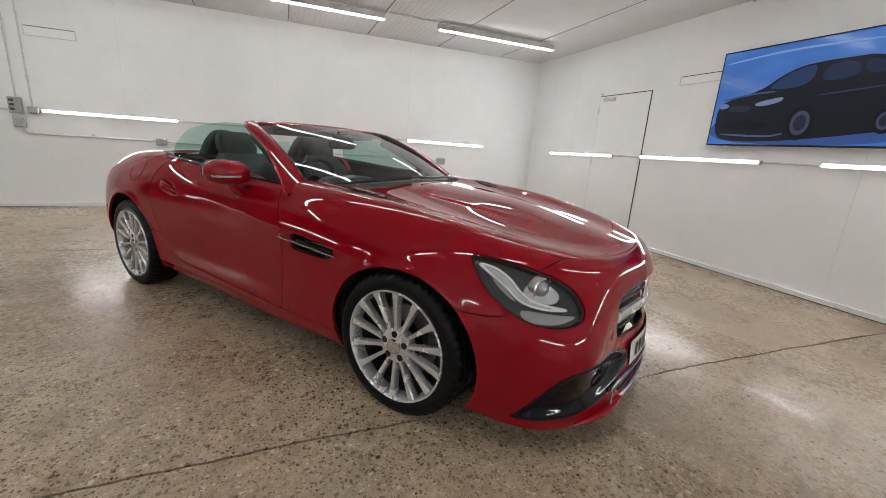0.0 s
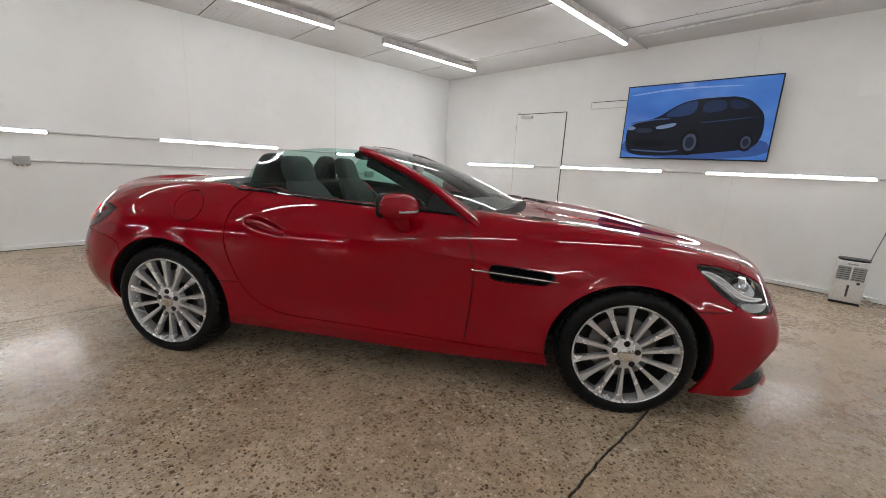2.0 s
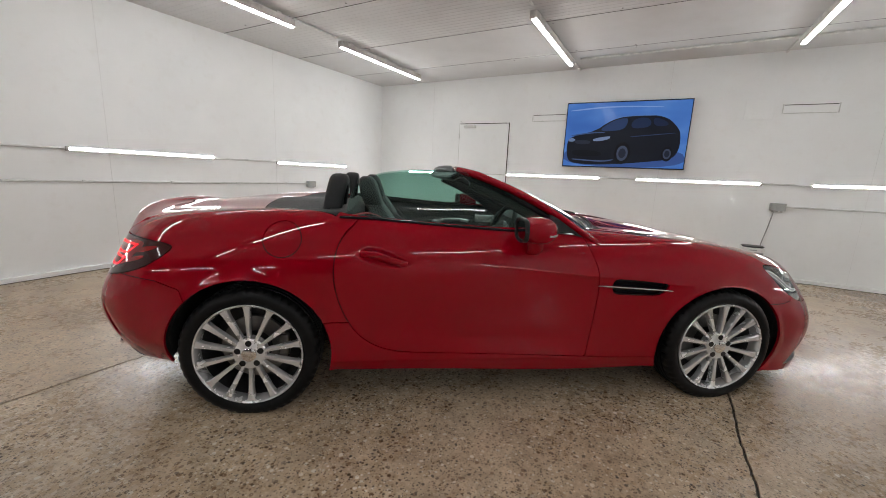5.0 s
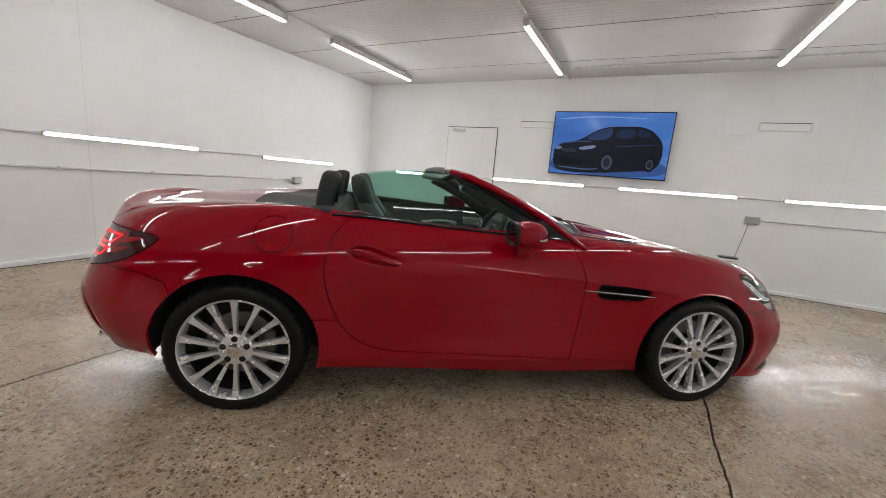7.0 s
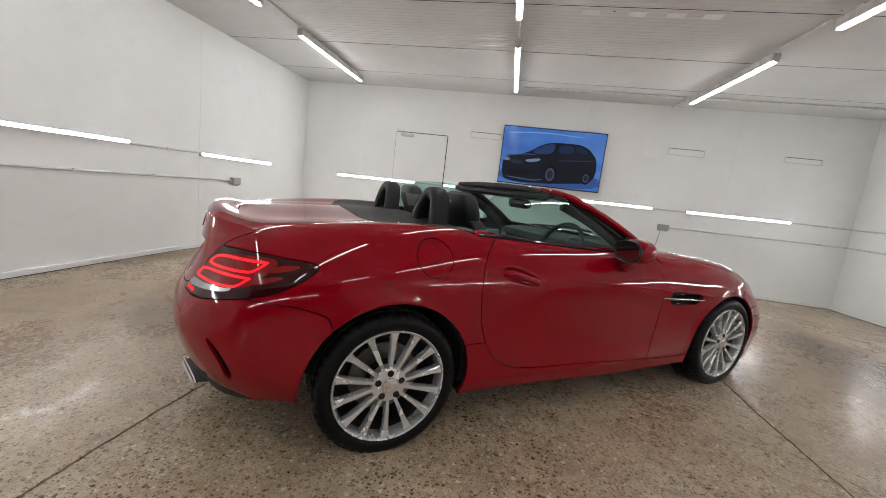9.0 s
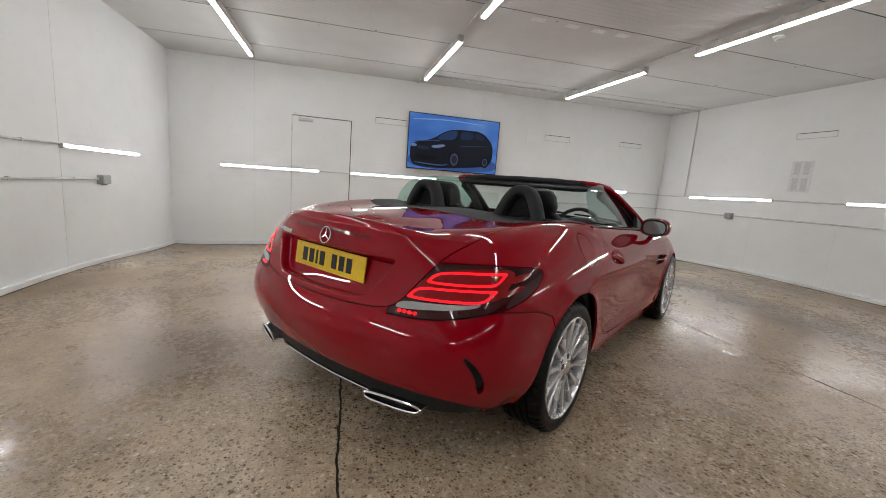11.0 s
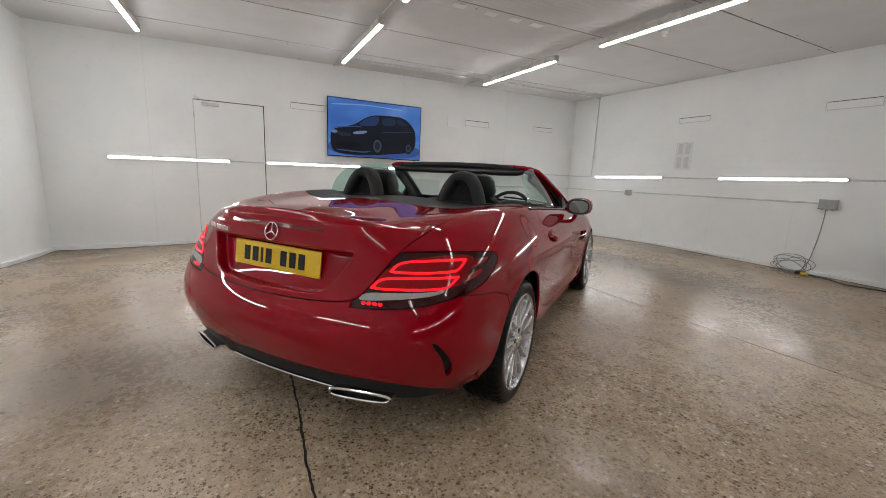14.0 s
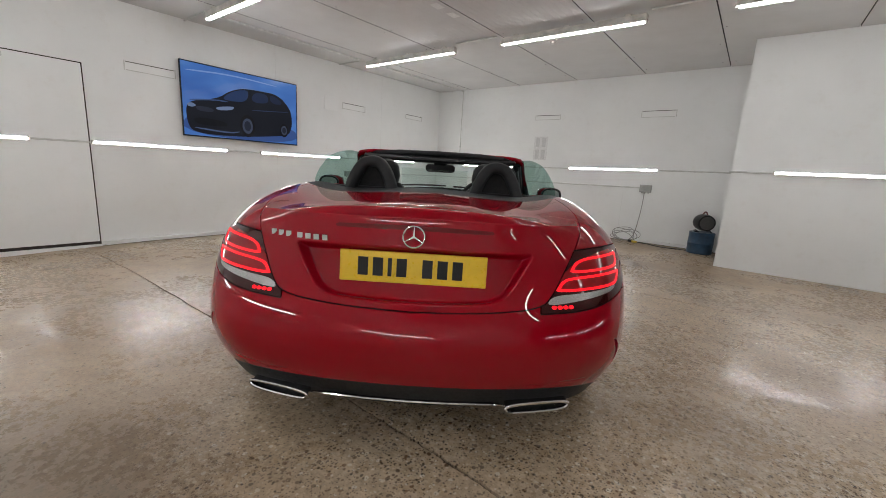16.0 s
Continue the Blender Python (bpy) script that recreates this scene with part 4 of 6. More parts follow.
def wheel(car, x, y):
    """A wheel whose outer face looks towards +y before it is turned."""
    w = new("wheel")
    w.parent = car
    side = 1 if y > 0 else -1
    w.matrix_basis = pose(x, y, HUB_Z, 0, 0, 0 if side > 0 else 180)
    part("tyre", tyre_bm(), RUBBER, w, "black rubber tyre", True)
    bm = lathe([(0.236, 0.080), (0.245, 0.094), (0.247, 0.104), (0.244, 0.109), (0.239, 0.107), (0.2345, 0.098), (0.2315, 0.070), (0.230, 0.045), (0.234, 0.040)], 96, "Y")
    hub = lathe([(0.0, 0.096), (0.050, 0.096), (0.070, 0.093), (0.077, 0.086), (0.079, 0.050), (0.0, 0.045)], 64, "Y")
    join(bm, hub)
    for k in range(14):
        a = 2 * math.pi * (k + 0.5) / 14
        own = bmesh.new()
        rings = []
        for r, half, top, thick in ((0.055, 0.0085, 0.092, 0.030), (0.10, 0.0090, 0.094, 0.034), (0.16, 0.0110, 0.098, 0.036), (0.205, 0.0135, 0.102, 0.038), (0.226, 0.0165, 0.104, 0.042), (0.2355, 0.0215, 0.103, 0.046)):
            rings.append([own.verts.new((r, q, h)) for q, h in ((-half * 0.75, top - thick), (-half, top - 0.006), (-half * 0.72, top), (half * 0.72, top), (half, top - 0.006), (half * 0.75, top - thick))])
        for p, q in zip(rings, rings[1:]):
            for j in range(6):
                own.faces.new((p[j], p[(j + 1) % 6], q[(j + 1) % 6], q[j]))
        own.transform(pose(0, 0, 0, -90) @ pose(0, 0, 0, 0, 0, math.degrees(a)))
        join(bm, own)
    part("rim", bm, SILVER, w, "silver fourteen-spoke alloy rim", True)
    for k in range(5):
        a = 2 * math.pi * k / 5 + 0.3
        part("bolt_hole", lathe([(0.0, 0.0), (0.0145, 0.0), (0.0145, 0.003), (0.0, 0.003)], 16, "Y", (0.054 * math.cos(a), 0.0940, 0.054 * math.sin(a))), BLACK, w, "dark bolt hole")
    part("hub_cap", lathe([(0.0, 0.106), (0.022, 0.105), (0.033, 0.101), (0.035, 0.094), (0.0, 0.094)], 32, "Y"), CHROME, w, "silver hub cap", True)
    part("brake_disc", lathe([(0.08, 0.0), (0.155, 0.0), (0.155, -0.02), (0.08, -0.02), (0.08, 0.0)], 48, "Y"), DISC, w, "grey brake disc")
    # The silver barrel is coloured dark to stand for shade behind the spokes.
    part("barrel", lathe([(0.2295, 0.046), (0.224, 0.02), (0.2085, -0.09), (0.06, -0.07), (0.0, -0.07)], 48, "Y"), BARREL, w, "inner barrel darkened as shade behind the spokes", True)
    part("caliper", box((-.16, -.03, -.05), (-.105, .012, .06), .012), DISC, w, "grey brake caliper")
    return w


for x, y in ((AXLE, 0.800), (AXLE, -0.800), (-AXLE, 0.797), (-AXLE, -0.797)):
    wheel(car, x, y)


# ---- the car's fitted parts ----
GRID = body_grid(240, 100)
GRID = (GRID + grid_normals(GRID) * relief(GRID.reshape(-1, 3)).reshape(240, 100, 1)).reshape(-1, 3)


def on_body(x=None, y=None, z=None):
    """The body's point (right half) nearest to the coordinates that are given."""
    want = [(i, v) for i, v in enumerate((x, y, z)) if v is not None]
    d = sum((GRID[:, i] - v) ** 2 for i, v in want)
    if y is None:
        d = d + (GRID[:, 1] > -0.5) * 9
    if x is None:
        d = d + (GRID[:, 0] > 0) * 9
    k = np.argsort(d)[:4]
    w = 1 / (d[k] + 1e-7)
    return Vector((GRID[k] * w[:, None]).sum(0) / w.sum())


def sweep(points, half_w, half_h, up=(0, 0, 1), sides=12, bm=None, power=2.0, arc=None):
    """A rounded bar along points; half_w lies across, half_h along up; arc keeps a part of its round at each point, in degrees."""
    bm = bm or bmesh.new()
    pts = [Vector(p) for p in points]
    rings = []
    for i, p in enumerate(pts):
        d = (pts[min(i + 1, len(pts) - 1)] - pts[max(i - 1, 0)]).normalized()
        u = Vector(up)
        u = (u - d * u.dot(d)).normalized()
        s = d.cross(u)
        ring = []
        for k in range(sides):
            a = radians(arc[i][0] + (arc[i][1] - arc[i][0]) * k / (sides - 1)) if arc else 2 * math.pi * k / sides
            c, t = math.cos(a), math.sin(a)
            c, t = math.copysign(abs(c) ** (2 / power), c), math.copysign(abs(t) ** (2 / power), t)
            hw = half_w[i] if isinstance(half_w, (list, tuple)) else half_w
            hh = half_h[i] if isinstance(half_h, (list, tuple)) else half_h
            ring.append(bm.verts.new(p + s * c * hw + u * t * hh))
        rings.append(ring)
    for a, b in zip(rings, rings[1:]):
        for k in range(sides - 1 if arc else sides):
            bm.faces.new((a[k], a[(k + 1) % sides], b[(k + 1) % sides], b[k]))
    bm.faces.new(rings[0])
    bm.faces.new(rings[-1])
    return bm


def curve(points, steps=8):
    p = np.array(points, float)
    k = np.concatenate([[0], np.cumsum(np.linalg.norm(np.diff(p, axis=0), axis=1))])
    return [Vector(q) for q in spline(k, p, np.linspace(0, k[-1], steps * (len(p) - 1) + 1))]


def sheet(rows):
    """A surface through rows of points."""
    bm = bmesh.new()
    vs = [[bm.verts.new(p) for p in row] for row in rows]
    for a, b in zip(vs, vs[1:]):
        for k in range(len(a) - 1):
            bm.faces.new((a[k], a[k + 1], b[k + 1], b[k]))
    return bm


def loft(rings, sides=24, power=2.6):
    """A closed form through (centre, half x, half y) rings stacked in z, or any axis given by the centre."""
    bm = bmesh.new()
    vs = []
    for c, hx, hy in rings:
        ring = []
        for k in range(sides):
            a = 2 * math.pi * k / sides
            u, t = math.cos(a), math.sin(a)
            u, t = math.copysign(abs(u) ** (2 / power), u), math.copysign(abs(t) ** (2 / power), t)
            ring.append(bm.verts.new((c[0] + hx * u, c[1] + hy * t, c[2])))
        vs.append(ring)
    for a, b in zip(vs, vs[1:]):
        for k in range(sides):
            bm.faces.new((a[k], a[(k + 1) % sides], b[(k + 1) % sides], b[k]))
    bm.faces.new(vs[0])
    bm.faces.new(vs[-1])
    return bm


# windscreen, frame and side glass
def screen_point(u, t):
    """u from -1 to 1 across, t from 0 at the base to 1 at the top."""
    base = Vector((.690 - .225 * u * u, .755 * u, .908 - .043 * u * u))
    top = Vector((-.165 - .005 * u * u, .60 * u, 1.206 - .022 * u * u))
    p = base.lerp(top, t)
    bow = .030 * math.sin(math.pi * t)
    return p + Vector((.45, 0, .9)).normalized() * bow


part("windscreen", sheet([[screen_point(u, t) for u in np.linspace(-.97, .97, 25)] for t in np.linspace(0.0, 1, 11)]), SCREEN_GLASS, car, "clear windscreen", True)
edge = [screen_point(-1, t) for t in np.linspace(-.06, .93, 14)]
corner = [Vector(p) for p in ((-.172, -.585, 1.178), (-.188, -.545, 1.183), (-.196, -.48, 1.186), (-.198, -.3, 1.190), (-.198, 0, 1.193))]
path = edge + corner
mirror_y = lambda pts: [Vector((p.x, -p.y, p.z)) for p in pts]
full = path + mirror_y(path[:-1])[::-1]
FRAME_W = [.046 + .032 * (1 - smooth_step(min(i, len(full) - 1 - i), 0, 9)) for i in range(len(full))]
FROM = [50 - 30 * smooth_step(min(i, len(full) - 1 - i), 14, 18) for i in range(len(full))]
part("windscreen_frame", sweep(full, FRAME_W, 0.021, (0.3, 0, 1), 20, power=2.6, arc=[(a, 245 - 4.5 * (50 - a)) for a in FROM]), PAINT, car, "red windscreen frame", True)
part("frame_lining", sweep([p + Vector((-.001, 0, -.002)) for p in full], FRAME_W, 0.026, (0.3, 0, 1), 18, power=2.6, arc=[(241 - 4.5 * (50 - a), a + 364) for a in FROM]), SOFT_BLACK, car, "black frame lining", True)
for s in (-1, 1):
    outer = [Vector((p.x - .030, s * (abs(p.y) + .004), p.z - .018)) for p in edge]
    inner = [Vector((p.x - .062 + .03 * k / 13, s * (abs(p.y) - .022), p.z - .040)) for k, p in enumerate(edge)]
    part("pillar_trim", sweep(inner, 0.020, [.046 - .012 * k / 13 for k in range(14)], (0.75, 0, 1), 12, power=2.6), SOFT_BLACK, car, "black inner pillar trim", True)
    part("pillar_seal", sweep(outer, 0.010, 0.016, (0.3, 0, 1), 8), BLACK, car, "black pillar seal", True)
bm = loft([((0, 0, -.020), .030, .53), ((0, 0, -.008), .042, .56), ((0, 0, .008), .044, .575), ((0, 0, .016), .038, .57), ((0, 0, .019), .028, .54)], 40, 6)
bm.transform(pose(-.226, 0, 1.162, 0, -26))
part("header_panel", bm, BLACK, car, "black header panel", True)
for s in (-1, 1):
    rows = []
    bottom = curve([(-.80, .755, .925), (-.4, .762, .895), (.0, .768, .87), (.36, .765, .845)], 6)
    top = curve([(-.775, .735, 1.05), (-.73, .70, 1.115), (-.60, .672, 1.160), (-.35, .645, 1.186), (-.10, .615, 1.178)], 5)
    n = 19
    for t in np.linspace(0, 1, 9):
        row = []
        for k in range(n):
            a = bottom[round(k * (len(bottom) - 1) / (n - 1))]
            b = top[round(k * (len(top) - 1) / (n - 1))]
            p = a.lerp(b, t)
            row.append((p.x, s * (p.y + .012 * math.sin(math.pi * t)), p.z))
        rows.append(row)
    part("side_window", sheet(rows), CAR_GLASS, car, "raised green-tinted side window", True)
    sail = [(.44, .800, .862), (.33, .782, .86), (.19, .778, .868), (.245, .750, .985), (.32, .765, .95)]
    bm = bmesh.new()
    a = [bm.verts.new((x, s * (y + .010), z)) for x, y, z in sail]
    b = [bm.verts.new((x, s * (y - .012), z)) for x, y, z in sail]
    bm.faces.new(a), bm.faces.new(b)
    for i in range(5):
        bm.faces.new((a[i], a[(i + 1) % 5], b[(i + 1) % 5], b[i]))
    part("mirror_sail", bm, SOFT_BLACK, car, "black corner panel")
    belt = []
    for x in np.linspace(-.82, .42, 22):
        q = on_body(x=x, y=-.785)
        belt.append((x, s * .782, q.z + .002))
    part("belt_trim", sweep([(x, s * .764, z - .006) for x, y, z in belt], 0.012, 0.016, (0, 0, 1), 8), SOFT_BLACK, car, "black inner belt trim", True)
    part("belt_seal", sweep([(x, y, z - .002) for x, y, z in belt], 0.013, 0.008, (0, 0, 1), 8), GLOSS_BLACK, car, "black belt seal", True)


def door_mirror(s):
    """A door mirror; s is -1 on the right."""
    m = new("door_mirror")
    m.parent = car
    m.matrix_basis = pose(.024, s * .0228, .067) @ Matrix.Diagonal((1.2, .95, .92, 1))
    bm = bmesh.new()
    vs = []
    for y, hx, hz, cx, cz in ((.855, .035, .030, .075, .925), (.868, .060, .050, .075, .930), (.90, .074, .061, .07, .934), (.96, .078, .064, .066, .936), (1.01, .070, .058, .062, .936), (1.04, .050, .042, .058, .936), (1.052, .02, .018, .056, .936)):
        ring = []
        for k in range(24):
            a = 2 * math.pi * k / 24
            u, t = math.cos(a), math.sin(a)
            u, t = math.copysign(abs(u) ** .8, u), math.copysign(abs(t) ** .8, t)
            ring.append(bm.verts.new((max(cx + .006 + hx * u, .012 - .04 * (.955 - y)), s * y, cz + 1.1 * hz * t)))
        vs.append(ring)
    for a, b in zip(vs, vs[1:]):
        for k in range(24):
            bm.faces.new((a[k], a[(k + 1) % 24], b[(k + 1) % 24], b[k]))
    bm.faces.new(vs[0]), bm.faces.new(vs[-1])
    part("housing", bm, PAINT, m, "red mirror housing", True)
    bm = bmesh.new()
    ring = [bm.verts.new((.0105 + .04 * .074 * math.copysign(abs(math.cos(a)) ** .75, math.cos(a)), s * (.955 + .074 * math.copysign(abs(math.cos(a)) ** .75, math.cos(a))), .935 + .050 * math.copysign(abs(math.sin(a)) ** .75, math.sin(a)))) for a in np.linspace(0, 2 * math.pi, 32, endpoint=False)]
    bm.faces.new(ring)
    part("mirror_glass", bm, MIRROR, m, "mirror glass")
    rim = [(.011 + .04 * .077 * math.copysign(abs(math.cos(a)) ** .75, math.cos(a)), s * (.955 + .077 * math.copysign(abs(math.cos(a)) ** .75, math.cos(a))), .935 + .054 * math.copysign(abs(math.sin(a)) ** .75, math.sin(a))) for a in np.linspace(0, 2 * math.pi, 40, endpoint=False)]
    lip = [(.010, s * (.955 + .083 * math.copysign(abs(math.cos(a)) ** .78, math.cos(a))), .935 + .060 * math.copysign(abs(math.sin(a)) ** .78, math.sin(a))) for a in np.linspace(0, 2 * math.pi, 40, endpoint=False)]
    part("housing_lip", sweep(lip + lip[:1], .010, .005, (0, 0, 1), 8), BLACK, m, "black housing lip", True)
    part("mirror_rim", rod(rim, .006, 8, closed=True), BLACK, m, "black rim", True)
    strip = [(.072 + .079 * math.cos(a), s * (.955 + .094 * math.sin(a)), .918) for a in np.linspace(-.75, 1.25, 14)]
    part("indicator", sweep(strip, .0035, .006, (0, 0, 1), 10), FROST, m, "clear indicator strip", True)
    foot = [(.085, s * .845, .795), (.085, s * .90, .815), (.078, s * .925, .86), (.072, s * .935, .90)]
    part("arm", sweep(curve(foot, 4), .018, .034, (1, 0, .1), 14), PAINT, m, "red mirror arm", True)


MIRROR = plain("mirror_silver", (0.30, 0.33, 0.33), 0.01, 1.0, 0.01).mat
for s in (-1, 1):
    door_mirror(s)

# door handles, wing vents, flaps
doors = PANELS["door"][1:]
for s, door in zip((-1, 1), doors):
    pts = []
    for x, z, out in ((-.715, .788, .000), (-.70, .790, .012), (-.66, .788, .019), (-.58, .766, .020), (-.52, .750, .013), (-.50, .744, .002)):
        q = on_body(x=x, z=z)
        pts.append((x, s * (abs(q.y) + out), z))
    part("handle", sweep(curve(pts, 4), .009, .015, (0, 0, 1), 12), PAINT, door, "red door handle", True)
    part("lock_cap", lathe([(0, .006), (.010, .005), (.012, 0), (0, 0)], 20, "Y", (-.70, s * (abs(on_body(x=-.70, z=.79).y) + .012), .790)), CHROME, door, "bright lock cap", True)
wings = PANELS["front_wing"][1:]
patch_pair("wing_vent", PANELS["fender_vent"][0], lambda v: -np.ones(len(v)), GLOSS_BLACK, wings, "black vent behind the wheel", -0.022, 0.0)
for s, w in zip((-1, 1), wings):
    pts = [(x, s * (abs(on_body(x=x, z=z).y) + .004), z) for x, z in zip(np.linspace(.47, .885, 12), np.linspace(.645, .622, 12))]
    part("vent_strip", sweep(pts, .006, [.002] + [.0055] * 9 + [.005, .003], (0, 0, 1), 10), CHROME, w, "chrome vent strip", True)
    for dz in (-.028, .018):
        pts = [(x, s * (abs(on_body(x=x, z=z + dz).y) - .012), z + dz) for x, z in zip(np.linspace(.57, .85, 8), np.linspace(.641, .624, 8))]
        part("vent_fin", sweep(pts, .006, .003, (0, 0, 1), 6), GLOSS_BLACK, w, "black vent fin")
bonnet = PANELS["bonnet"][1]
patch_pair("bonnet_vent", PANELS["bonnet"][0], HOOD_VENT, SOFT_BLACK, (bonnet, bonnet), "black bonnet vent", 0.0012, 0.002)
for s in (-1, 1):
    for k in range(4):
        p = [on_body(x=.755 + .16 * f - .010 * (k - 1.5), y=-(.672 - .083 * f + .019 * (k - 1.5) * -.9)) for f in np.linspace(0, 1, 6)]
        part("vent_slat", sweep([(q.x, s * abs(q.y), q.z + .0025) for q in p], .0022, .002, (0, 0, 1), 6), GLOSS_BLACK, bonnet, "black slat", True)
    base = [screen_point(s * u, .02) + Vector((0.03, 0, .012)) for u in np.linspace(.15, .85, 8)]
    if s < 0:
        part("wiper", sweep(base, .006, .008, (0, 0, 1), 8), BLACK, car, "black wiper", True)
base = [screen_point(u, .02) + Vector((0.045, 0, .014)) for u in np.linspace(-.05, .75, 9)]
part("wiper", sweep(base, .006, .008, (0, 0, 1), 8), BLACK, car, "black wiper", True)

# front: grille, badge, plate, lip
bumper = PANELS["front_bumper"][1]
v, n, t = PANELS["grille"][0]
m = mirrored(v, n, t)
grille = shell("grille", np.concatenate([v, m[0]]), np.concatenate([n, m[1]]), np.concatenate([t, m[2] + len(v)]), BLACK, car, "black grille with small bright pins", 0.0, -0.045)
part("grille_back", box((1.86, -.44, .33), (1.950, .44, .62), .004), ARCH_BLACK, grille, "black backing")
front = [on_body(x=2.05, y=-y, z=.480) for y in np.linspace(0, .415, 12)]
bar = [(q.x - .012, q.y, .480) for q in front]
bar = [(x, -y, z) for x, y, z in bar[::-1]] + bar[1:]
part("grille_bar", sweep(bar, .014, .024, (0, 0, 1), 12, power=3), SILVER, grille, "silver cross bar", True)
bm = bmesh.new()
for j, z in enumerate(np.arange(.385, .61, .026)):
    for k in range(40):
        y = -.41 + .028 * k + (.014 if j % 2 else 0)
        if abs(y) < .40 and abs(z - .480) > .03 and GRILLE(np.array([[2.0, y, z]]))[0] < -.008:
            q = on_body(x=2.05, y=-abs(y), z=z)
            box((q.x - .044, y - .0045, z - .0032), (q.x - .038, y + .0045, z + .0032), bm=bm)
tagged(part("grille_pins", bm, SILVER, grille, "small silver pins"), kind="stuff")


def badge(parent, at, r, tilt):
    """A round badge: a ring with three bars."""
    ring = [(0, r * math.cos(a), r * math.sin(a)) for a in np.linspace(0, 2 * math.pi, 40, endpoint=False)]
    bm = rod(ring, r * .085, 8, closed=True)
    for a in (90, 210, 330):
        c, t = math.cos(radians(a)), math.sin(radians(a))
        sweep([(0, 0, 0), (0, r * .5 * c, r * .5 * t), (0, r * c, r * t)], [r * .13, r * .08, r * .03], [r * .05] * 3, (1, 0, 0), 8, bm)
    bm.transform(Matrix.Translation(at) @ pose(0, 0, 0, 0, tilt, 0))
    return part("badge", bm, CHROME, parent, "round chrome badge", True)


badge(grille, (front[0].x - .016, 0, .492), .088, -4)


def number_plate(parent, at, yaw, tilt, material, label):
    p = part("number_plate", box((-.26, -.004, -.0555), (.26, .004, .0555), .003), material, parent, label)
    p.matrix_basis = pose(*at, tilt, 0, yaw)
    x = -.195
    for k in range(7):
        w = .014 if k == 2 else .036
        part("character_bar", box((x, -.0062, -.0325), (x + w, -.0042, .0325), .0005), BLACK, p, "plain black bar")
        x += w + (.055 if k == 3 else .017)
    return p


def bent_plate(parent, z, half_h, proud):
    """The front plate, bent to the bumper."""
    def sheet_at(y0, y1, h, out, steps):
        rows = []
        for dz in (-h, h):
            rows.append([(on_body(x=2.05, y=-abs(y), z=z).x + out - .008 - .08 * dz, y, z + dz) for y in np.linspace(y0, y1, steps)])
        return sheet(rows)

    p = part("number_plate", sheet_at(-.26, .26, half_h, proud, 15), PLATE_WHITE, parent, "white front number plate", True)
    part("plate_back", sheet_at(-.262, .262, half_h + .002, proud - .006, 15), BLACK, p, "black plate holder", True)
    y = -.195
    for k in range(7):
        w = .014 if k == 2 else .036
        part("character_bar", sheet_at(y, y + w, .0325, proud + .0015, 3), BLACK, p, "plain black bar")
        y += w + (.055 if k == 3 else .017)


bent_plate(bumper, .282, .0555, .016)


def front_line(z, out):
    """A line round the nose at that height, from the right to the left."""
    pts = [(on_body(x=2.05, y=-y, z=z).x + out, -y, z) for y in np.linspace(0, .485, 11)]
    return pts[::-1] + [(x, -y, z) for x, y, z in pts[1:]]


up_line, low_line = front_line(.214, .010), front_line(.142, .016)
trim = rod(up_line + [(x - .008, y, z - .008) for x, y, z in low_line[::-1]], .0075, 8, closed=True)
part("lower_grille_frame", trim, CHROME, bumper, "chrome frame of the lower grille", True)
for k in range(1, 3):
    z = .142 + .024 * k
    part("lower_grille_bar", sweep(front_line(z, .002)[2:-2], .006, .004, (0, 0, 1), 8), GLOSS_BLACK, bumper, "gloss black bar")
for s in (-1, 1):
    q = [on_body(x=2.0, y=-y, z=.14) for y in np.linspace(.34, .74, 9)]
    edge_pts = [(p.x + .006, s * abs(p.y), .134) for p in q]
    part("lip", sweep(edge_pts, [.006, .016, .022, .025, .025, .023, .019, .012, .004], [.004, .008, .011, .012, .012, .011, .009, .006, .003], (0, 0, 1), 12, power=2.6), PAINT, bumper, "red corner lip", True)
# back: plate, badge, letters, exhausts, strip
lid = PANELS["boot_lid"][1]
plate_at = on_body(y=0, z=.737)
number_plate(lid, (plate_at.x - .010, 0, .737), -90, -6, PLATE_YELLOW, "yellow rear number plate")
b = on_body(y=0, z=.853)
badge(lid, (b.x - .006, 0, .853), .037, 14)
for k in range(7):
    y = .528 - .032 * k - (.014 if k > 2 else 0)
    q = on_body(y=-y, z=.829)
    part("letter_bar", box((q.x - .008, y - .020, .819), (q.x + .006, y, .840), .0015), CHROME, lid, "plain chrome bar")
data = PANELS["boot_lid"][0]
patch_pair("brake_light", data, both([Shape([(-.3, .880), (.27, .870), (.28, .879), (.26, .886), (-.3, .897)], "yz", 1), lambda v: v[:, 0] + 1.7]), BRAKE_RED, (lid, lid), "dark red brake light", 0.001, 0.001)
rear = PANELS["rear_bumper"][1]
for s in (-1, 1):
    shape = Shape([(-.118, -.004), (-.108, .016), (.105, .019), (.135, .008), (.105, -.016), (-.095, -.018)], cuts=2).p
    rim = [Vector((-2.018 + (p + .118) * .29, s * (.475 + p), .250 + c - .03 * p)) for p, c in shape]
    part("exhaust_trim", rod(rim, .0065, 8, closed=True), CHROME, rear, "chrome exhaust trim", True)
    part("exhaust_sleeve", sheet([[(p.x + dx, p.y, p.z) for p in rim + rim[:1]] for dx in (.0, .05, .10)]), CHROME, rear, "chrome exhaust sleeve", True)
    bm = bmesh.new()
    bm.faces.new([bm.verts.new((p.x + .03, p.y, p.z)) for p in rim])
    part("exhaust_mouth", bm, ARCH_BLACK, rear, "dark exhaust mouth")
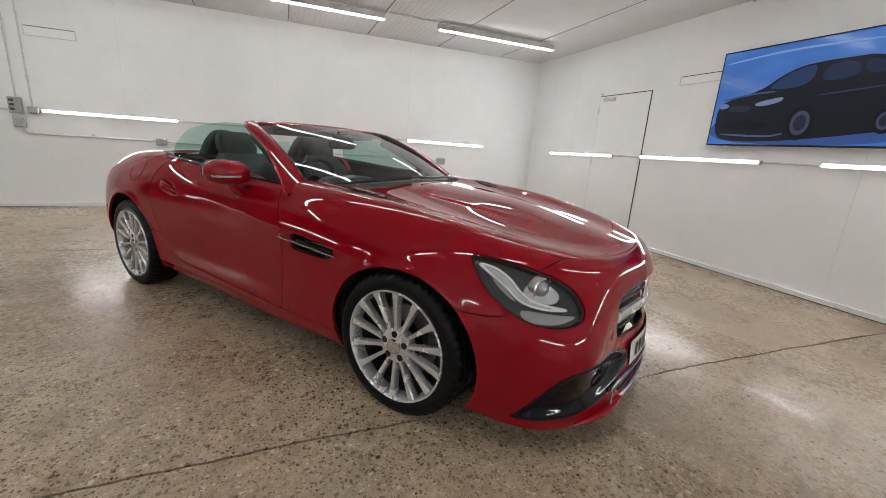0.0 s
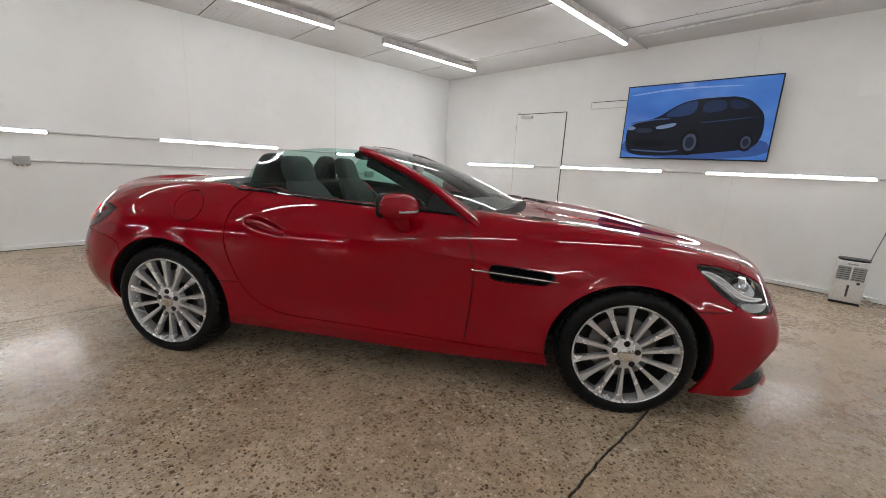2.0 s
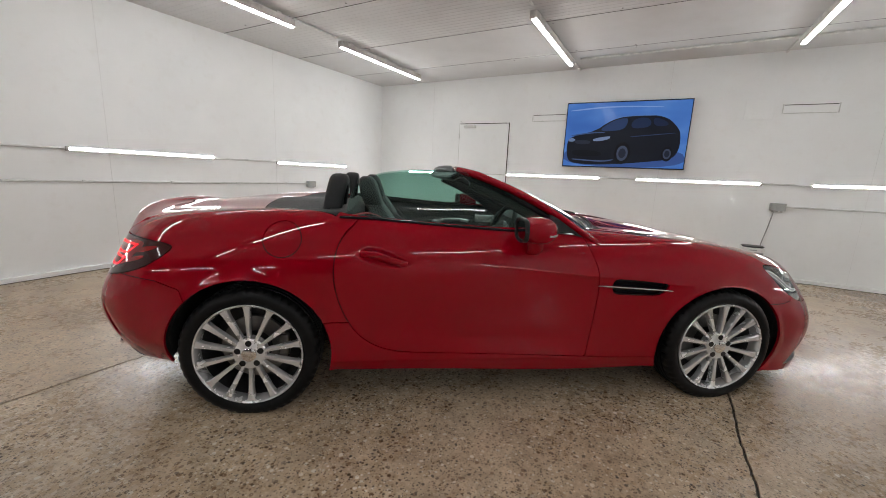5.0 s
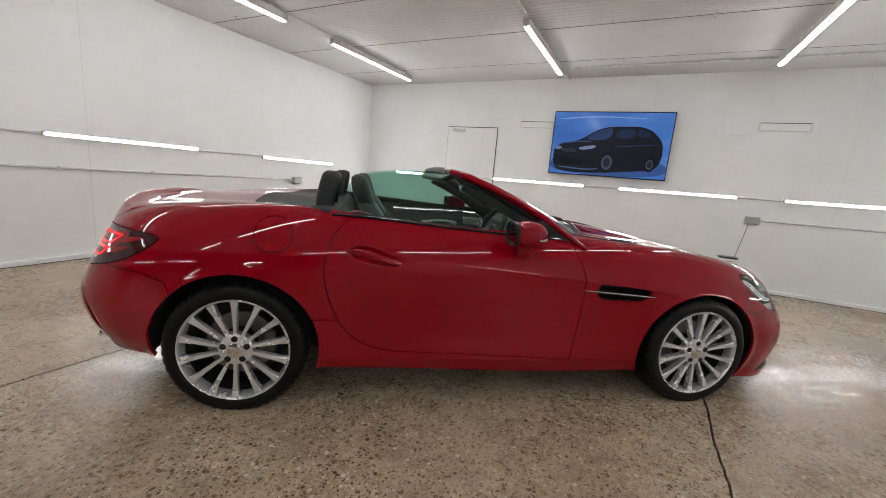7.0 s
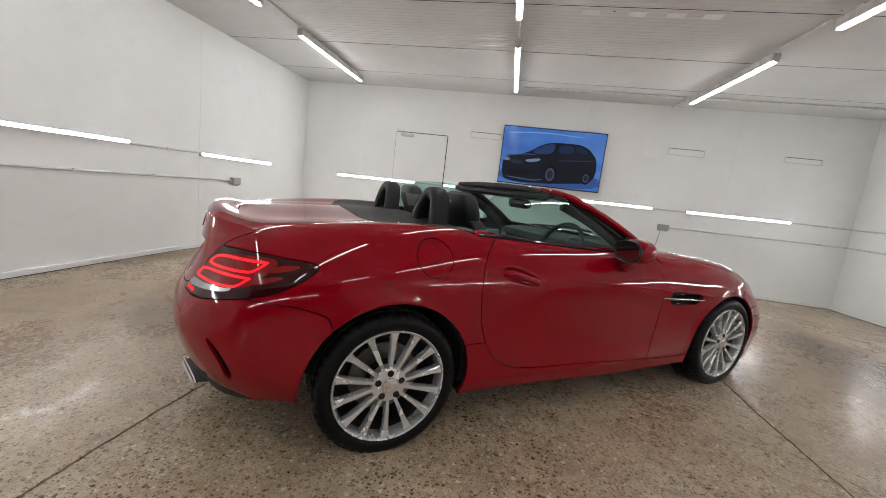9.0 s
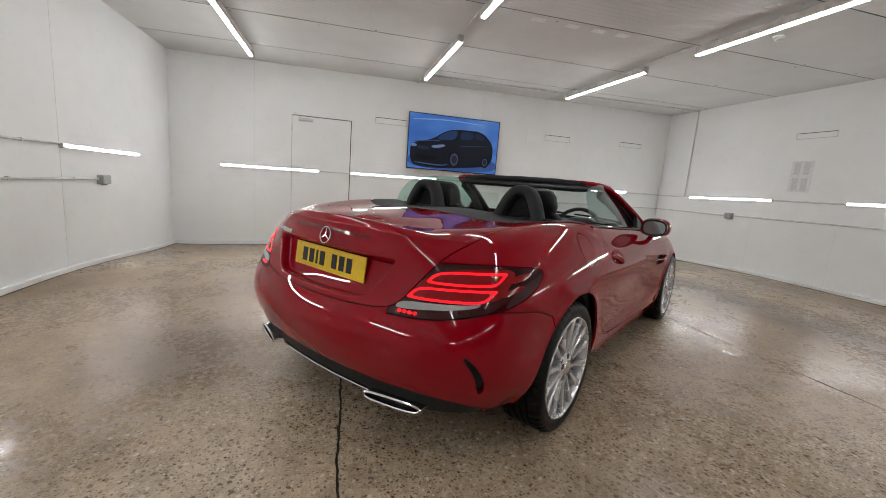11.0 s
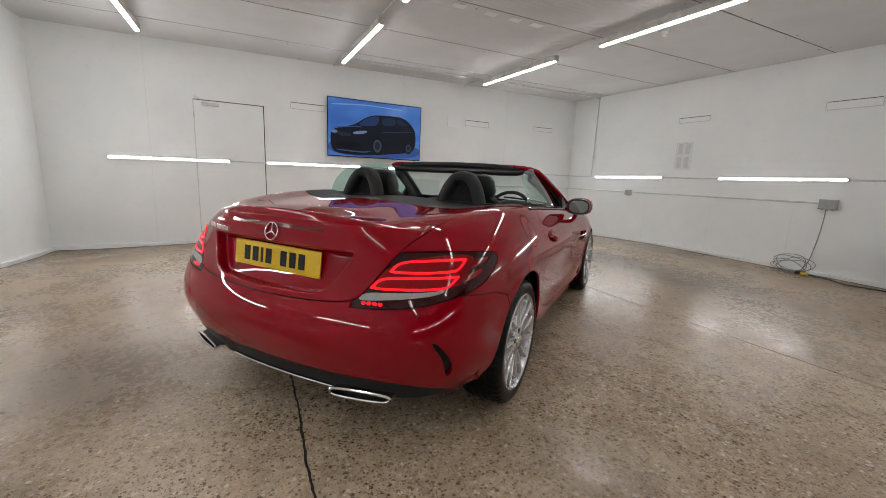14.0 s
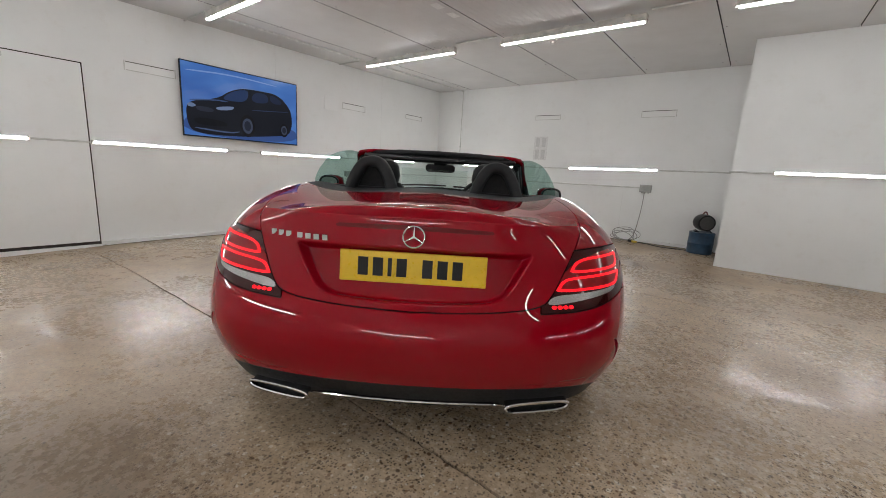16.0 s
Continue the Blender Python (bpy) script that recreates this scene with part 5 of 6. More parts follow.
strip = [(-1.955, -.355, .232), (-1.985, -.30, .250), (-2.0, -.15, .252), (-2.004, 0, .252), (-2.0, .15, .252), (-1.985, .30, .250), (-1.955, .355, .232)]
part("chrome_strip", sweep(strip, .008, .0055, (0, 0, 1), 8), CHROME, rear, "chrome strip", True)

# arch liners and floor pan
for x, low, high in ((AXLE + .012, -22, 194), (-AXLE + .003, -10, 186)):
    for s in (-1, 1):
        bm = bmesh.new()
        arc = [radians(a) for a in np.linspace(low, high, 36)]
        rows = [[(x + r * math.cos(a), s * (y - (y > .81) * .18 * max(0, .10 - r * math.sin(a))), .305 + r * math.sin(a)) for a in arc] for r, y in ((.415, .850), (.368, .850), (.376, .79), (.376, .50))]
        vs = [[bm.verts.new(p) for p in row] for row in rows]
        for a, b in zip(vs, vs[1:]):
            for k in range(len(arc) - 1):
                bm.faces.new((a[k], a[k + 1], b[k + 1], b[k]))
        bm.faces.new(vs[-1])
        part("arch_liner", bm, ARCH_BLACK, car, "black arch liner", True)
bm = box((-.84, -.82, .17), (.84, .82, .28), .01)
box((-1.9, -.50, .19), (1.98, .50, .30), .01, bm=bm)
part("floor_pan", bm, ARCH_BLACK, car, "black underside")


# ---- the cabin ----
bm = bmesh.new()
outline = [(.70, .60), (.40, .735), (0, .758), (-.5, .765), (-.80, .755), (-.865, .68)]
outline = outline + [(x, -y) for x, y in outline[::-1]]
lowr = [bm.verts.new((x, y * .94, .30)) for x, y in outline]
high = [bm.verts.new((x, y, .85 if x > 0 else .90)) for x, y in outline]
bm.faces.new(lowr)
for i in range(len(outline)):
    j = (i + 1) % len(outline)
    bm.faces.new((lowr[i], lowr[j], high[j], high[i]))
part("cabin_tub", bm, SOFT_BLACK, car, "black cabin lining")
for s in (-1, 1):
    rows = [[(x, s * (.752 - d), z) for x in np.linspace(-.74, .40, 9)] for z, d in ((.40, .05), (.60, .045), (.70, .075), (.72, .085), (.76, .05), (.84, .02), (.875, .015))]
    card = part("door_card", sheet(rows), LEATHER, car, "black leather door lining", True)
    part("door_pull", sweep(curve([(.10, s * .690, .76), (.02, s * .672, .775), (-.16, s * .672, .765), (-.22, s * .69, .75)], 4), .008, .014, (0, 0, 1), 10), SILVER, card, "silver door pull", True)
    part("speaker_grille", box((.16, s * .735, .74), (.34, s * .700, .82), .01), SILVER, card, "silver trim by the window switch")
part("dashboard", loft([((.50, 0, .62), .10, .70), ((.50, 0, .72), .17, .715), ((.49, 0, .82), .215, .70), ((.50, 0, .865), .20, .67), ((.54, 0, .885), .14, .60), ((.56, 0, .89), .06, .4)], 40, 5), LEATHER, car, "black dashboard", True)
part("instrument_hood", loft([((.40, -.36, .84), .09, .19), ((.40, -.36, .895), .085, .18), ((.41, -.36, .915), .07, .15), ((.42, -.36, .922), .03, .08)], 28, 4), LEATHER, car, "black instrument hood", True)
part("console", box((-.70, -.11, .32), (.42, .11, .60), .03, 3), LEATHER, car, "black centre console", True)
for y in (-.30, -.10, .10, .55):
    part("air_vent", lathe([(0, .012), (.028, .012), (.036, .004), (.036, -.01), (0, -.01)], 24, "X", (.282, y, .785)), SILVER, car, "round silver air vent", True)
wheel_part = new("steering_wheel")
wheel_part.parent = car
wheel_part.matrix_basis = pose(.085, -.365, .835, 0, -66, 0)
part("wheel_rim", rod([(.18 * math.cos(a), .18 * math.sin(a), 0) for a in np.linspace(0, 2 * math.pi, 40, endpoint=False)], .015, 10, closed=True), LEATHER, wheel_part, "black wheel rim", True)
part("airbag_boss", lathe([(0, .03), (.05, .028), (.07, .012), (.072, -.01), (0, -.015)], 24), LEATHER, wheel_part, "black boss", True)
for a in (0, 180, 270):
    c, t = math.cos(radians(a)), math.sin(radians(a))
    part("spoke", sweep([(.06 * t, .06 * c, 0), (.12 * t, .12 * c, -.004), (.175 * t, .175 * c, 0)], .018, .006, (0, 0, 1), 8), SILVER, wheel_part, "silver spoke", True)


def seat(y):
    st = new("seat")
    st.parent = car
    st.matrix_basis = pose(0, y, 0)
    part("cushion", loft([((-.16, 0, .36), .26, .24), ((-.16, 0, .44), .28, .255), ((-.15, 0, .49), .27, .245), ((-.15, 0, .505), .20, .19)], 28, 4), LEATHER, st, "black leather cushion", True)
    part("backrest", loft([((-.40, 0, .40), .065, .22), ((-.46, 0, .55), .08, .245), ((-.54, 0, .72), .075, .250), ((-.60, 0, .86), .066, .225), ((-.645, 0, .94), .058, .18), ((-.672, 0, .985), .05, .14)], 28, 4), LEATHER, st, "black leather backrest", True)
    part("headrest", loft([((-.672, 0, .975), .052, .125), ((-.692, 0, 1.03), .055, .142), ((-.708, 0, 1.09), .05, .135), ((-.716, 0, 1.12), .042, .115), ((-.718, 0, 1.135), .022, .08)], 28, 4), LEATHER, st, "black leather headrest", True)
    for k in (-1, 1):
        part("bolster", loft([((-.36, k * .215, .42), .08, .04), ((-.44, k * .235, .60), .09, .045), ((-.52, k * .235, .78), .08, .04), ((-.57, k * .21, .87), .04, .02)], 16, 3), LEATHER, st, "black side bolster", True)
    out = -1 if y < 0 else 1
    strap = curve([(-.80, out * .30, .93), (-.72, out * .285, .955), (-.62, out * .25, .93), (-.50, out * .22, .80)], 6)
    part("seat_belt", sweep(strap, .022, .0015, (0.3, 0, 1), 6), BELT, st, "red seat belt")


def roll_hoop(y):
    h = new("roll_hoop")
    h.parent = car
    h.matrix_basis = pose(0, y, 0)
    pts = curve([(-.90, -.140, .90), (-.89, -.116, .98), (-.875, -.074, 1.07), (-.868, -.036, 1.106), (-.866, 0, 1.112), (-.868, .036, 1.106), (-.875, .074, 1.07), (-.89, .116, .98), (-.90, .140, .90)], 6)
    part("padding", sweep(pts, .034, .050, (1, 0, 0), 16, power=3), SOFT_BLACK, h, "black padded hoop", True)
    # A black sheet stands in for the shaded opening of the hoop.
    part("infill", box((-.862, -.098, .92), (-.855, .098, 1.08), .002), ARCH_BLACK, h, "black sheet standing for the hoop's dark opening")


for y in (-.375, .375):
    seat(y)
    roll_hoop(y)
part("wind_deflector", sheet([[(-.856, y, z) for y in (-.2, 0, .2)] for z in (.94, 1.02, 1.085)]), SCREEN_GLASS, car, "tinted wind deflector")
part("bulkhead", loft([((-.82, 0, .55), .05, .70), ((-.84, 0, .90), .055, .70), ((-.86, 0, .945), .055, .69), ((-.87, 0, .962), .03, .66)], 32, 5), SOFT_BLACK, car, "black rear bulkhead", True)
mp = new("inner_mirror")
mp.parent = car
mp.matrix_basis = pose(-.075, 0, -.022)
part("shell", loft([((.06, 0, 1.085), .012, .10), ((.065, 0, 1.10), .022, .118), ((.065, 0, 1.13), .024, .122), ((.06, 0, 1.148), .012, .10)], 28, 4), BLACK, mp, "black mirror shell", True)
part("stalk", sweep([(.07, 0, 1.14), (.05, 0, 1.17), (.02, 0, 1.195)], .016, .016, (1, 0, 0), 10), BLACK, mp, "black stalk", True)
part("sensor_cover", loft([((.08, 0, 1.14), .05, .055), ((.06, 0, 1.165), .06, .06), ((.03, 0, 1.19), .05, .055)], 20, 4), BLACK, mp, "black sensor cover", True)


# ---- fittings on walls and ceiling ----
def conduit(points, label="painted white surface conduit on the wall", radius=0.011):
    c = thing("conduit", label, "conduit", group="conduits")
    part("pipe", rod(points, radius, 8), TRUNKING, c, smooth=True)
    a, b = Vector(points[0]), Vector(points[-1])
    n = int((b - a).length / 0.75)
    for k in range(n):
        p = a.lerp(b, (k + 0.5) / n)
        part("saddle", box(p - Vector((.012, .012, .012)) * 1.15, p + Vector((.012, .012, .012)) * 1.15, .003), TRUNKING, c, "painted saddle clip")
    return c


n0 = NORTH - 0.014
for a, b, z in ((WEST, -3.25, 1.235), (-1.37, -0.39, 1.234), (1.13, 2.08, 1.205)):
    conduit([(a, n0, z), (b, n0, z)])
conduit([(-3.13, n0, 1.0), (-3.10, n0, .955), (-3.04, n0, .945), (-1.68, n0, .935)])
conduit([(-1.54, n0, .93), (0.6, n0, .895), (2.69, n0, .87)])
conduit([(-3.15, n0, 1.38), (-3.15, n0, ceiling_z(NORTH))])
conduit([(-3.0, n0, 1.28), (-3.0, n0, ceiling_z(NORTH))])
e0 = EAST - 0.014
for a, b, z in ((4.82, 4.32, 1.156), (2.73, 2.24, 1.173), (.67, .18, 1.19), (-1.43, SOUTH, 1.218)):
    conduit([(e0, a, z), (e0, b, z)])
conduit([(e0, .38, .90), (e0, -1.0, .915), (e0, SOUTH + .014, .925)])
s0 = SOUTH + 0.014
conduit([(e0, s0, .925), (3.06, s0, .93)])
conduit([(2.92, s0, .935), (-.03, s0, .965)])
conduit([(e0, s0, 1.215), (3.89, s0, 1.215)])
conduit([(2.29, s0, 1.242), (1.34, s0, 1.248)])
conduit([(-.27, s0, 1.28), (JUT_X, s0, 1.29)])
conduit([(JUT_X + .02, JUT_Y + .014, 1.268), (-1.79, JUT_Y + .014, 1.268)])
conduit([(4.02, s0, 1.22), (4.02, s0, ceiling_z(SOUTH))])
for y in (5.78, 3.21, .68):
    z = ceiling_z(y) - .014
    for a, b in ((1.4, 2.06), (-1.15, -.48), (4.06, EAST)):
        if a < 4 or y < 5:
            conduit([(a, y, z), (b, y, z)], "painted conduit between ceiling lamps")
conduit([(4.10, 3.1, ceiling_z(3.1) - .02), (4.02, SOUTH, ceiling_z(SOUTH) - .02)], "painted conduit along the ceiling", .014)


def junction_box(x, y, z, face, w=.14, h=.095, d=.06, label="grey plastic junction box on the wall"):
    yaw = {"n": 0, "e": -90, "s": 180}[face]
    j = thing("junction_box", label, "junction box", pose(x, y, z, 0, 0, yaw), "junction boxes")
    part("body", box((-w / 2, -d, -h / 2), (w / 2, 0, h / 2), .006), GREY_BOX, j)
    part("lid", box((-w / 2 + .006, -d - .008, -h / 2 + .006), (w / 2 - .006, -d - .0005, h / 2 - .006), .004), GREY_BOX, j, "grey lid")
    for k in (-1, 0, 1):
        part("gland", lathe([(0, 0), (.011, 0), (.011, .016), (0, .016)], 12, "Z", (k * w * .28, -d / 2, -h / 2 - .016)), GREY_BOX, j)
    return j


junction_box(2.76, NORTH, .865, "n", .16, .10)
junction_box(-1.61, NORTH, .93, "n", .13, .09)
junction_box(EAST, .465, .895, "e", .17, .10)
junction_box(2.99, SOUTH, .93, "s", .13, .10)
junction_box(-.11, SOUTH, .955, "s", .19, .13)
sw = thing("switch_box", "grey switch box with three dark switches on the wall", "switch box", pose(-3.16, NORTH, 1.29))
part("body", box((-.065, -.055, -.10), (.065, 0, .10), .006), GREY_BOX, sw)
for k in range(3):
    part("switch", box((-.045, -.068, .045 - .055 * k), (.0, -.0555, .075 - .055 * k), .004), DARK_BOX, sw, "dark rocker switch")
sw = thing("socket_box", "grey socket box below the switches", "socket box", pose(-3.15, NORTH, 1.09))
part("body", box((-.06, -.05, -.07), (.06, 0, .07), .008), GREY_BOX, sw)
part("lid", box((-.052, -.062, -.06), (.052, -.0505, .05), .006), GREY_BOX, sw)
junction_box(-2.99, NORTH, 1.245, "n", .11, .08, .05, "small grey box at the lamp's end")


def wall_vent(x, y, z, face, w, h, slot_top=.009):
    yaw = {"n": 0, "e": -90, "s": 180}[face]
    v = thing("wall_vent", "white painted vent cover flush with the wall", "vent", pose(x, y, z, 0, 0, yaw), "wall vents")
    part("plate", box((-w / 2, -.006, -h / 2), (w / 2, 0, h / 2), .002), WALL, v)
    part("slot", box((-w / 2 + .012, -.0085, h / 2 - .008 - slot_top), (w / 2 - .012, -.0065, h / 2 - .008), .0005), SEAM, v, "dark slot")
    part("lower_edge", box((-w / 2 + .012, -.012, -h / 2), (w / 2 - .012, -.0065, -h / 2 + .010), .002), TRUNKING, v)
    for k in (-1, 1):
        part("side_edge", box((k * w / 2 - .006, -.012, -h / 2), (k * w / 2 + .006, -.0065, h / 2), .002), TRUNKING, v)


wall_vent(-2.70, NORTH, 2.21, "n", .52, .13)
wall_vent(EAST, 3.64, 2.115, "e", .55, .115)
wall_vent(EAST, .335, 2.155, "e", .55, .12)
wall_vent(EAST, -1.38, 2.195, "e", .53, .10)
wall_vent(1.89, SOUTH, 2.235, "s", .53, .10)
wall_vent(-.13, SOUTH, 2.235, "s", .54, .12)
cv = thing("cover_plate", "plain white cover plate on the wall", "cover plate", pose(EAST, .855, 2.155, 0, 0, -90))
part("plate", box((-.155, -.008, -.125), (.155, 0, .125), .002), WALL, cv)
nt = thing("wall_notice", "faded pale notice with four blocks of print", "notice", pose(1.985, SOUTH, 1.625, 0, 0, 180))
part("sheet", box((-.15, -.004, -.235), (.15, -.001, .235), .0005), PAPER, nt)
for i, (x0, z0) in enumerate(((-.11, .03), (.02, .03), (-.11, -.21), (.02, -.21))):
    part("print_block", box((x0, -.0055, z0), (x0 + .085, -.0042, z0 + .185), .0003), PAPER_INK, nt, "faded bars of print")

# the flush door
d = thing("door_1", "white flush door with dark gaps and a closer", "door", pose(EAST, 4.805, 0, 0, 0, -90), kind="structure")
w, top, low = .475, 2.038, -.045
part("leaf", box((-w, -.012, low), (w, 0, top), .002), WALL, d)
part("gap", box((-w - .012, -.006, low), (-w - .001, 0, top + .012), 0), TRUNKING, d, "grey gap at the hinge side")
part("gap", box((w + .001, -.006, low), (w + .013, 0, top + .012), 0), JOINT, d, "dark gap at the lock side")
part("gap", box((-w, -.006, top + .001), (w, 0, top + .012), 0), JOINT, d, "dark gap above the door")
part("gap", box((-w, -.006, low - .036), (w + .013, 0, low - .001), 0), JOINT, d, "dark gap below the door")
part("sill", box((-w - .02, -.025, low - .16), (w + .02, 0, low - .037), .004), WALL, d)
for z in (.25, 1.0, 1.78):
    part("hinge", lathe([(0, 0), (.008, 0), (.008, .09), (0, .09)], 10, "Z", (-w - .005, -.016, z)), TRUNKING, d)
closer = part("closer", box((-w + .10, -.06, top - .075), (-w + .33, -.0125, top - .03), .006), TRUNKING, d, "white painted door closer")
part("closer_arm", sweep([(-w + .15, -.045, top - .025), (-w + .05, -.05, top + .03), (-w + .02, -.02, top + .05)], .008, .005, (0, 0, 1), 8), TRUNKING, closer)


def board_seam(name, a, b):
    ob = link_mesh(name, rod([a, b], .0013, 6), PALE_SEAM)
    return tagged(ob, "thin seam between wall panels", "seam", kind="structure")


for x in (-2.0, -.02, 2.1):
    board_seam("trim", (x, NORTH - .0005, -.05), (x, NORTH - .0005, 2.8))
for x in (.265, 1.39, 2.6):
    board_seam("trim", (x, SOUTH + .0005, -.05), (x, SOUTH + .0005, .9))
for y in (5.86, 1.93, -.39):
    board_seam("trim", (EAST - .0005, y, -.12), (EAST - .0005, y, 2.85))


def baseboard(points):
    """A low painted kerb along the foot of a wall."""
    pts = []
    for a, b in zip(points, points[1:]):
        a, b = Vector((*a, 0)), Vector((*b, 0))
        k = max(2, int((b - a).length / .4))
        pts += [a.lerp(b, i / k) for i in range(k)]
    pts.append(Vector((*points[-1], 0)))
    bm = bmesh.new()
    rings = []
    for p in pts:
        z = floor_z(p.x, p.y)
        rings.append([bm.verts.new((p.x + dx * .03, p.y + dx * .03, z + h)) for dx, h in ((-1, -.03), (-1, .05), (1, .05), (1, -.03))])
    for a, b in zip(rings, rings[1:]):
        for k in range(4):
            bm.faces.new((a[k], a[(k + 1) % 4], b[(k + 1) % 4], b[k]))
    # A thin dark line where the kerb meets the floor.
    low = bmesh.new()
    rings = []
    for p in pts:
        z = floor_z(p.x, p.y)
        rings.append([low.verts.new((p.x + dx * .034, p.y + dx * .034, z + h)) for dx, h in ((-1, -.03), (-1, .006), (1, .006), (1, -.03))])
    for a, b in zip(rings, rings[1:]):
        for k in range(4):
            low.faces.new((a[k], a[(k + 1) % 4], b[(k + 1) % 4], b[k]))
    tagged(link_mesh("trim", low, JOINT), "dark line along the foot of the kerb", "trim", kind="structure")
    return tagged(link_mesh("baseboard", bm, WALL), "painted kerb at the foot of the wall", "baseboard", kind="structure")


baseboard([(WEST, NORTH - .012), (EAST, NORTH - .012)])
baseboard([(EAST - .012, NORTH), (EAST - .012, 5.3)])
baseboard([(EAST - .012, 4.31), (EAST - .012, SOUTH)])
baseboard([(EAST, SOUTH + .012), (JUT_X, SOUTH + .012)])

# screws and marks in the ceiling
bm = bmesh.new()
rnd = random.Random(4)
for x in (-1.04, .16, 1.36, 2.58, 3.81):
    for k in range(11):
        y = SOUTH + .4 + k * .85 + rnd.uniform(-.12, .12)
        for dx in (-.06, .07):
            if rnd.random() < .6:
                lathe([(0, -.003), (rnd.uniform(.006, .013), -.003), (.006, .0)], 8, "Z", (x + dx + rnd.uniform(-.02, .02), y, ceiling_z(y)), bm)
tagged(link_mesh("ceiling_screws", bm, SEAM), "small dark screws and holes along the ceiling seams", "screws", kind="stuff")
for y in (2.58, 2.18, 1.86, 1.56):
    t = thing("tape_patch", "shiny white tape patch on a ceiling seam", "tape", pose(1.47, y, ceiling_z(y)), "tape patches")
    part("strip", box((-.05, -.075, -.006), (.05, .075, 0), .003), WHITE_PLASTIC, t)
sd = thing("smoke_detector", "white round smoke detector on the ceiling", "smoke detector", pose(.83, .16, ceiling_z(.16)))
part("base", lathe([(0, 0), (.055, 0), (.055, -.018), (.045, -.022), (0, -.022)], 28), WHITE_PLASTIC, sd, smooth=True)
part("sensor", lathe([(0, -.0225), (.036, -.0225), (.034, -.044), (.02, -.052), (0, -.053)], 24), WHITE_PLASTIC, sd, smooth=True)

# the air cooler by the far wall
z0 = floor_z(4.42, .78)
ac = thing("air_cooler", "white portable air cooler with grey grilles on the floor", "air cooler", pose(4.405, .70, z0, 0, 0, -89) @ Matrix.Diagonal((.74, .77, .825, 1)))
part("body", box((-.165, -.13, .03), (.165, .13, .55), .018, 3), WHITE_PLASTIC, ac, smooth=True)
part("base", box((-.155, -.12, .0), (.155, .12, .029), .004), BLACK, ac, "black base")
part("top_panel", loft([((0, 0, .5505), .15, .115), ((0, 0, .562), .165, .13), ((0, 0, .572), .16, .125), ((0, 0, .576), .12, .09)], 24, 4), BLACK, ac, "black top panel", True)
for x in (-.075, .075):
    g = part("grille", box((x - .068, -.136, .31), (x + .068, -.1305, .485), .002), GREY_BOX, ac, "grey grille")
    for k in range(6):
        part("slat", box((x - .062, -.140, .325 + .026 * k), (x + .062, -.1365, .333 + .026 * k), .001), DARK_BOX, g)
part("water_gauge", box((-.012, -.134, .10), (.012, -.1305, .25), .003), DARK_BOX, ac, "dark water gauge")
part("knob", lathe([(0, .012), (.016, .012), (.018, 0), (0, 0)], 16, "Y", (.09, -.1425, .285)), DARK_BOX, ac, "dark knob")
part("name_bars", box((-.06, -.1325, .505), (.05, -.1305, .522), .0005), GREY_BOX, ac, "plain grey bar of print")

# the drum with the dark heater on it
zd = floor_z(-1.13, -2.05)
dr = thing("drum", "dark blue scuffed drum standing by the wall", "drum", pose(-1.09, -2.0, zd) @ Matrix.Diagonal((.93, .93, .93, 1)))
part("shell", lathe([(0, 0), (.185, 0), (.195, .012), (.19, .03), (.192, .17), (.198, .18), (.192, .19), (.19, .345), (.197, .36), (.185, .37), (0, .365)], 40), BLUE_DRUM, dr, smooth=True)
part("bung", lathe([(0, .384), (.03, .384), (.032, .366), (0, .366)], 16, "Z", (.1, .05, 0)), BLACK, dr)
ht = thing("fan_heater", "dark round fan heater lying on the blue drum", "fan heater", pose(-1.09, -2.0, zd + .344, 0, 0, 25) @ Matrix.Diagonal((.93, .93, .93, 1)))
part("casing", lathe([(.115, -.12), (.135, -.115), (.14, -.06), (.14, .08), (.132, .125), (.11, .13)], 36, "Y", (0, 0, .165)), BLACK, ht, smooth=True)
part("front_guard", lathe([(0, .122), (.11, .122), (.112, .116), (0, .116)], 28, "Y", (0, 0, .165)), DARK_BOX, ht)
part("back_guard", lathe([(0, -.112), (.114, -.112), (.114, -.118), (0, -.118)], 28, "Y", (0, 0, .165)), DARK_BOX, ht)
for k in (-1, 1):
    part("foot", sweep([(k * .10, -.10, .01), (k * .11, 0, .03), (k * .10, .10, .01)], .012, .010, (0, 0, 1), 8), BLACK, ht)
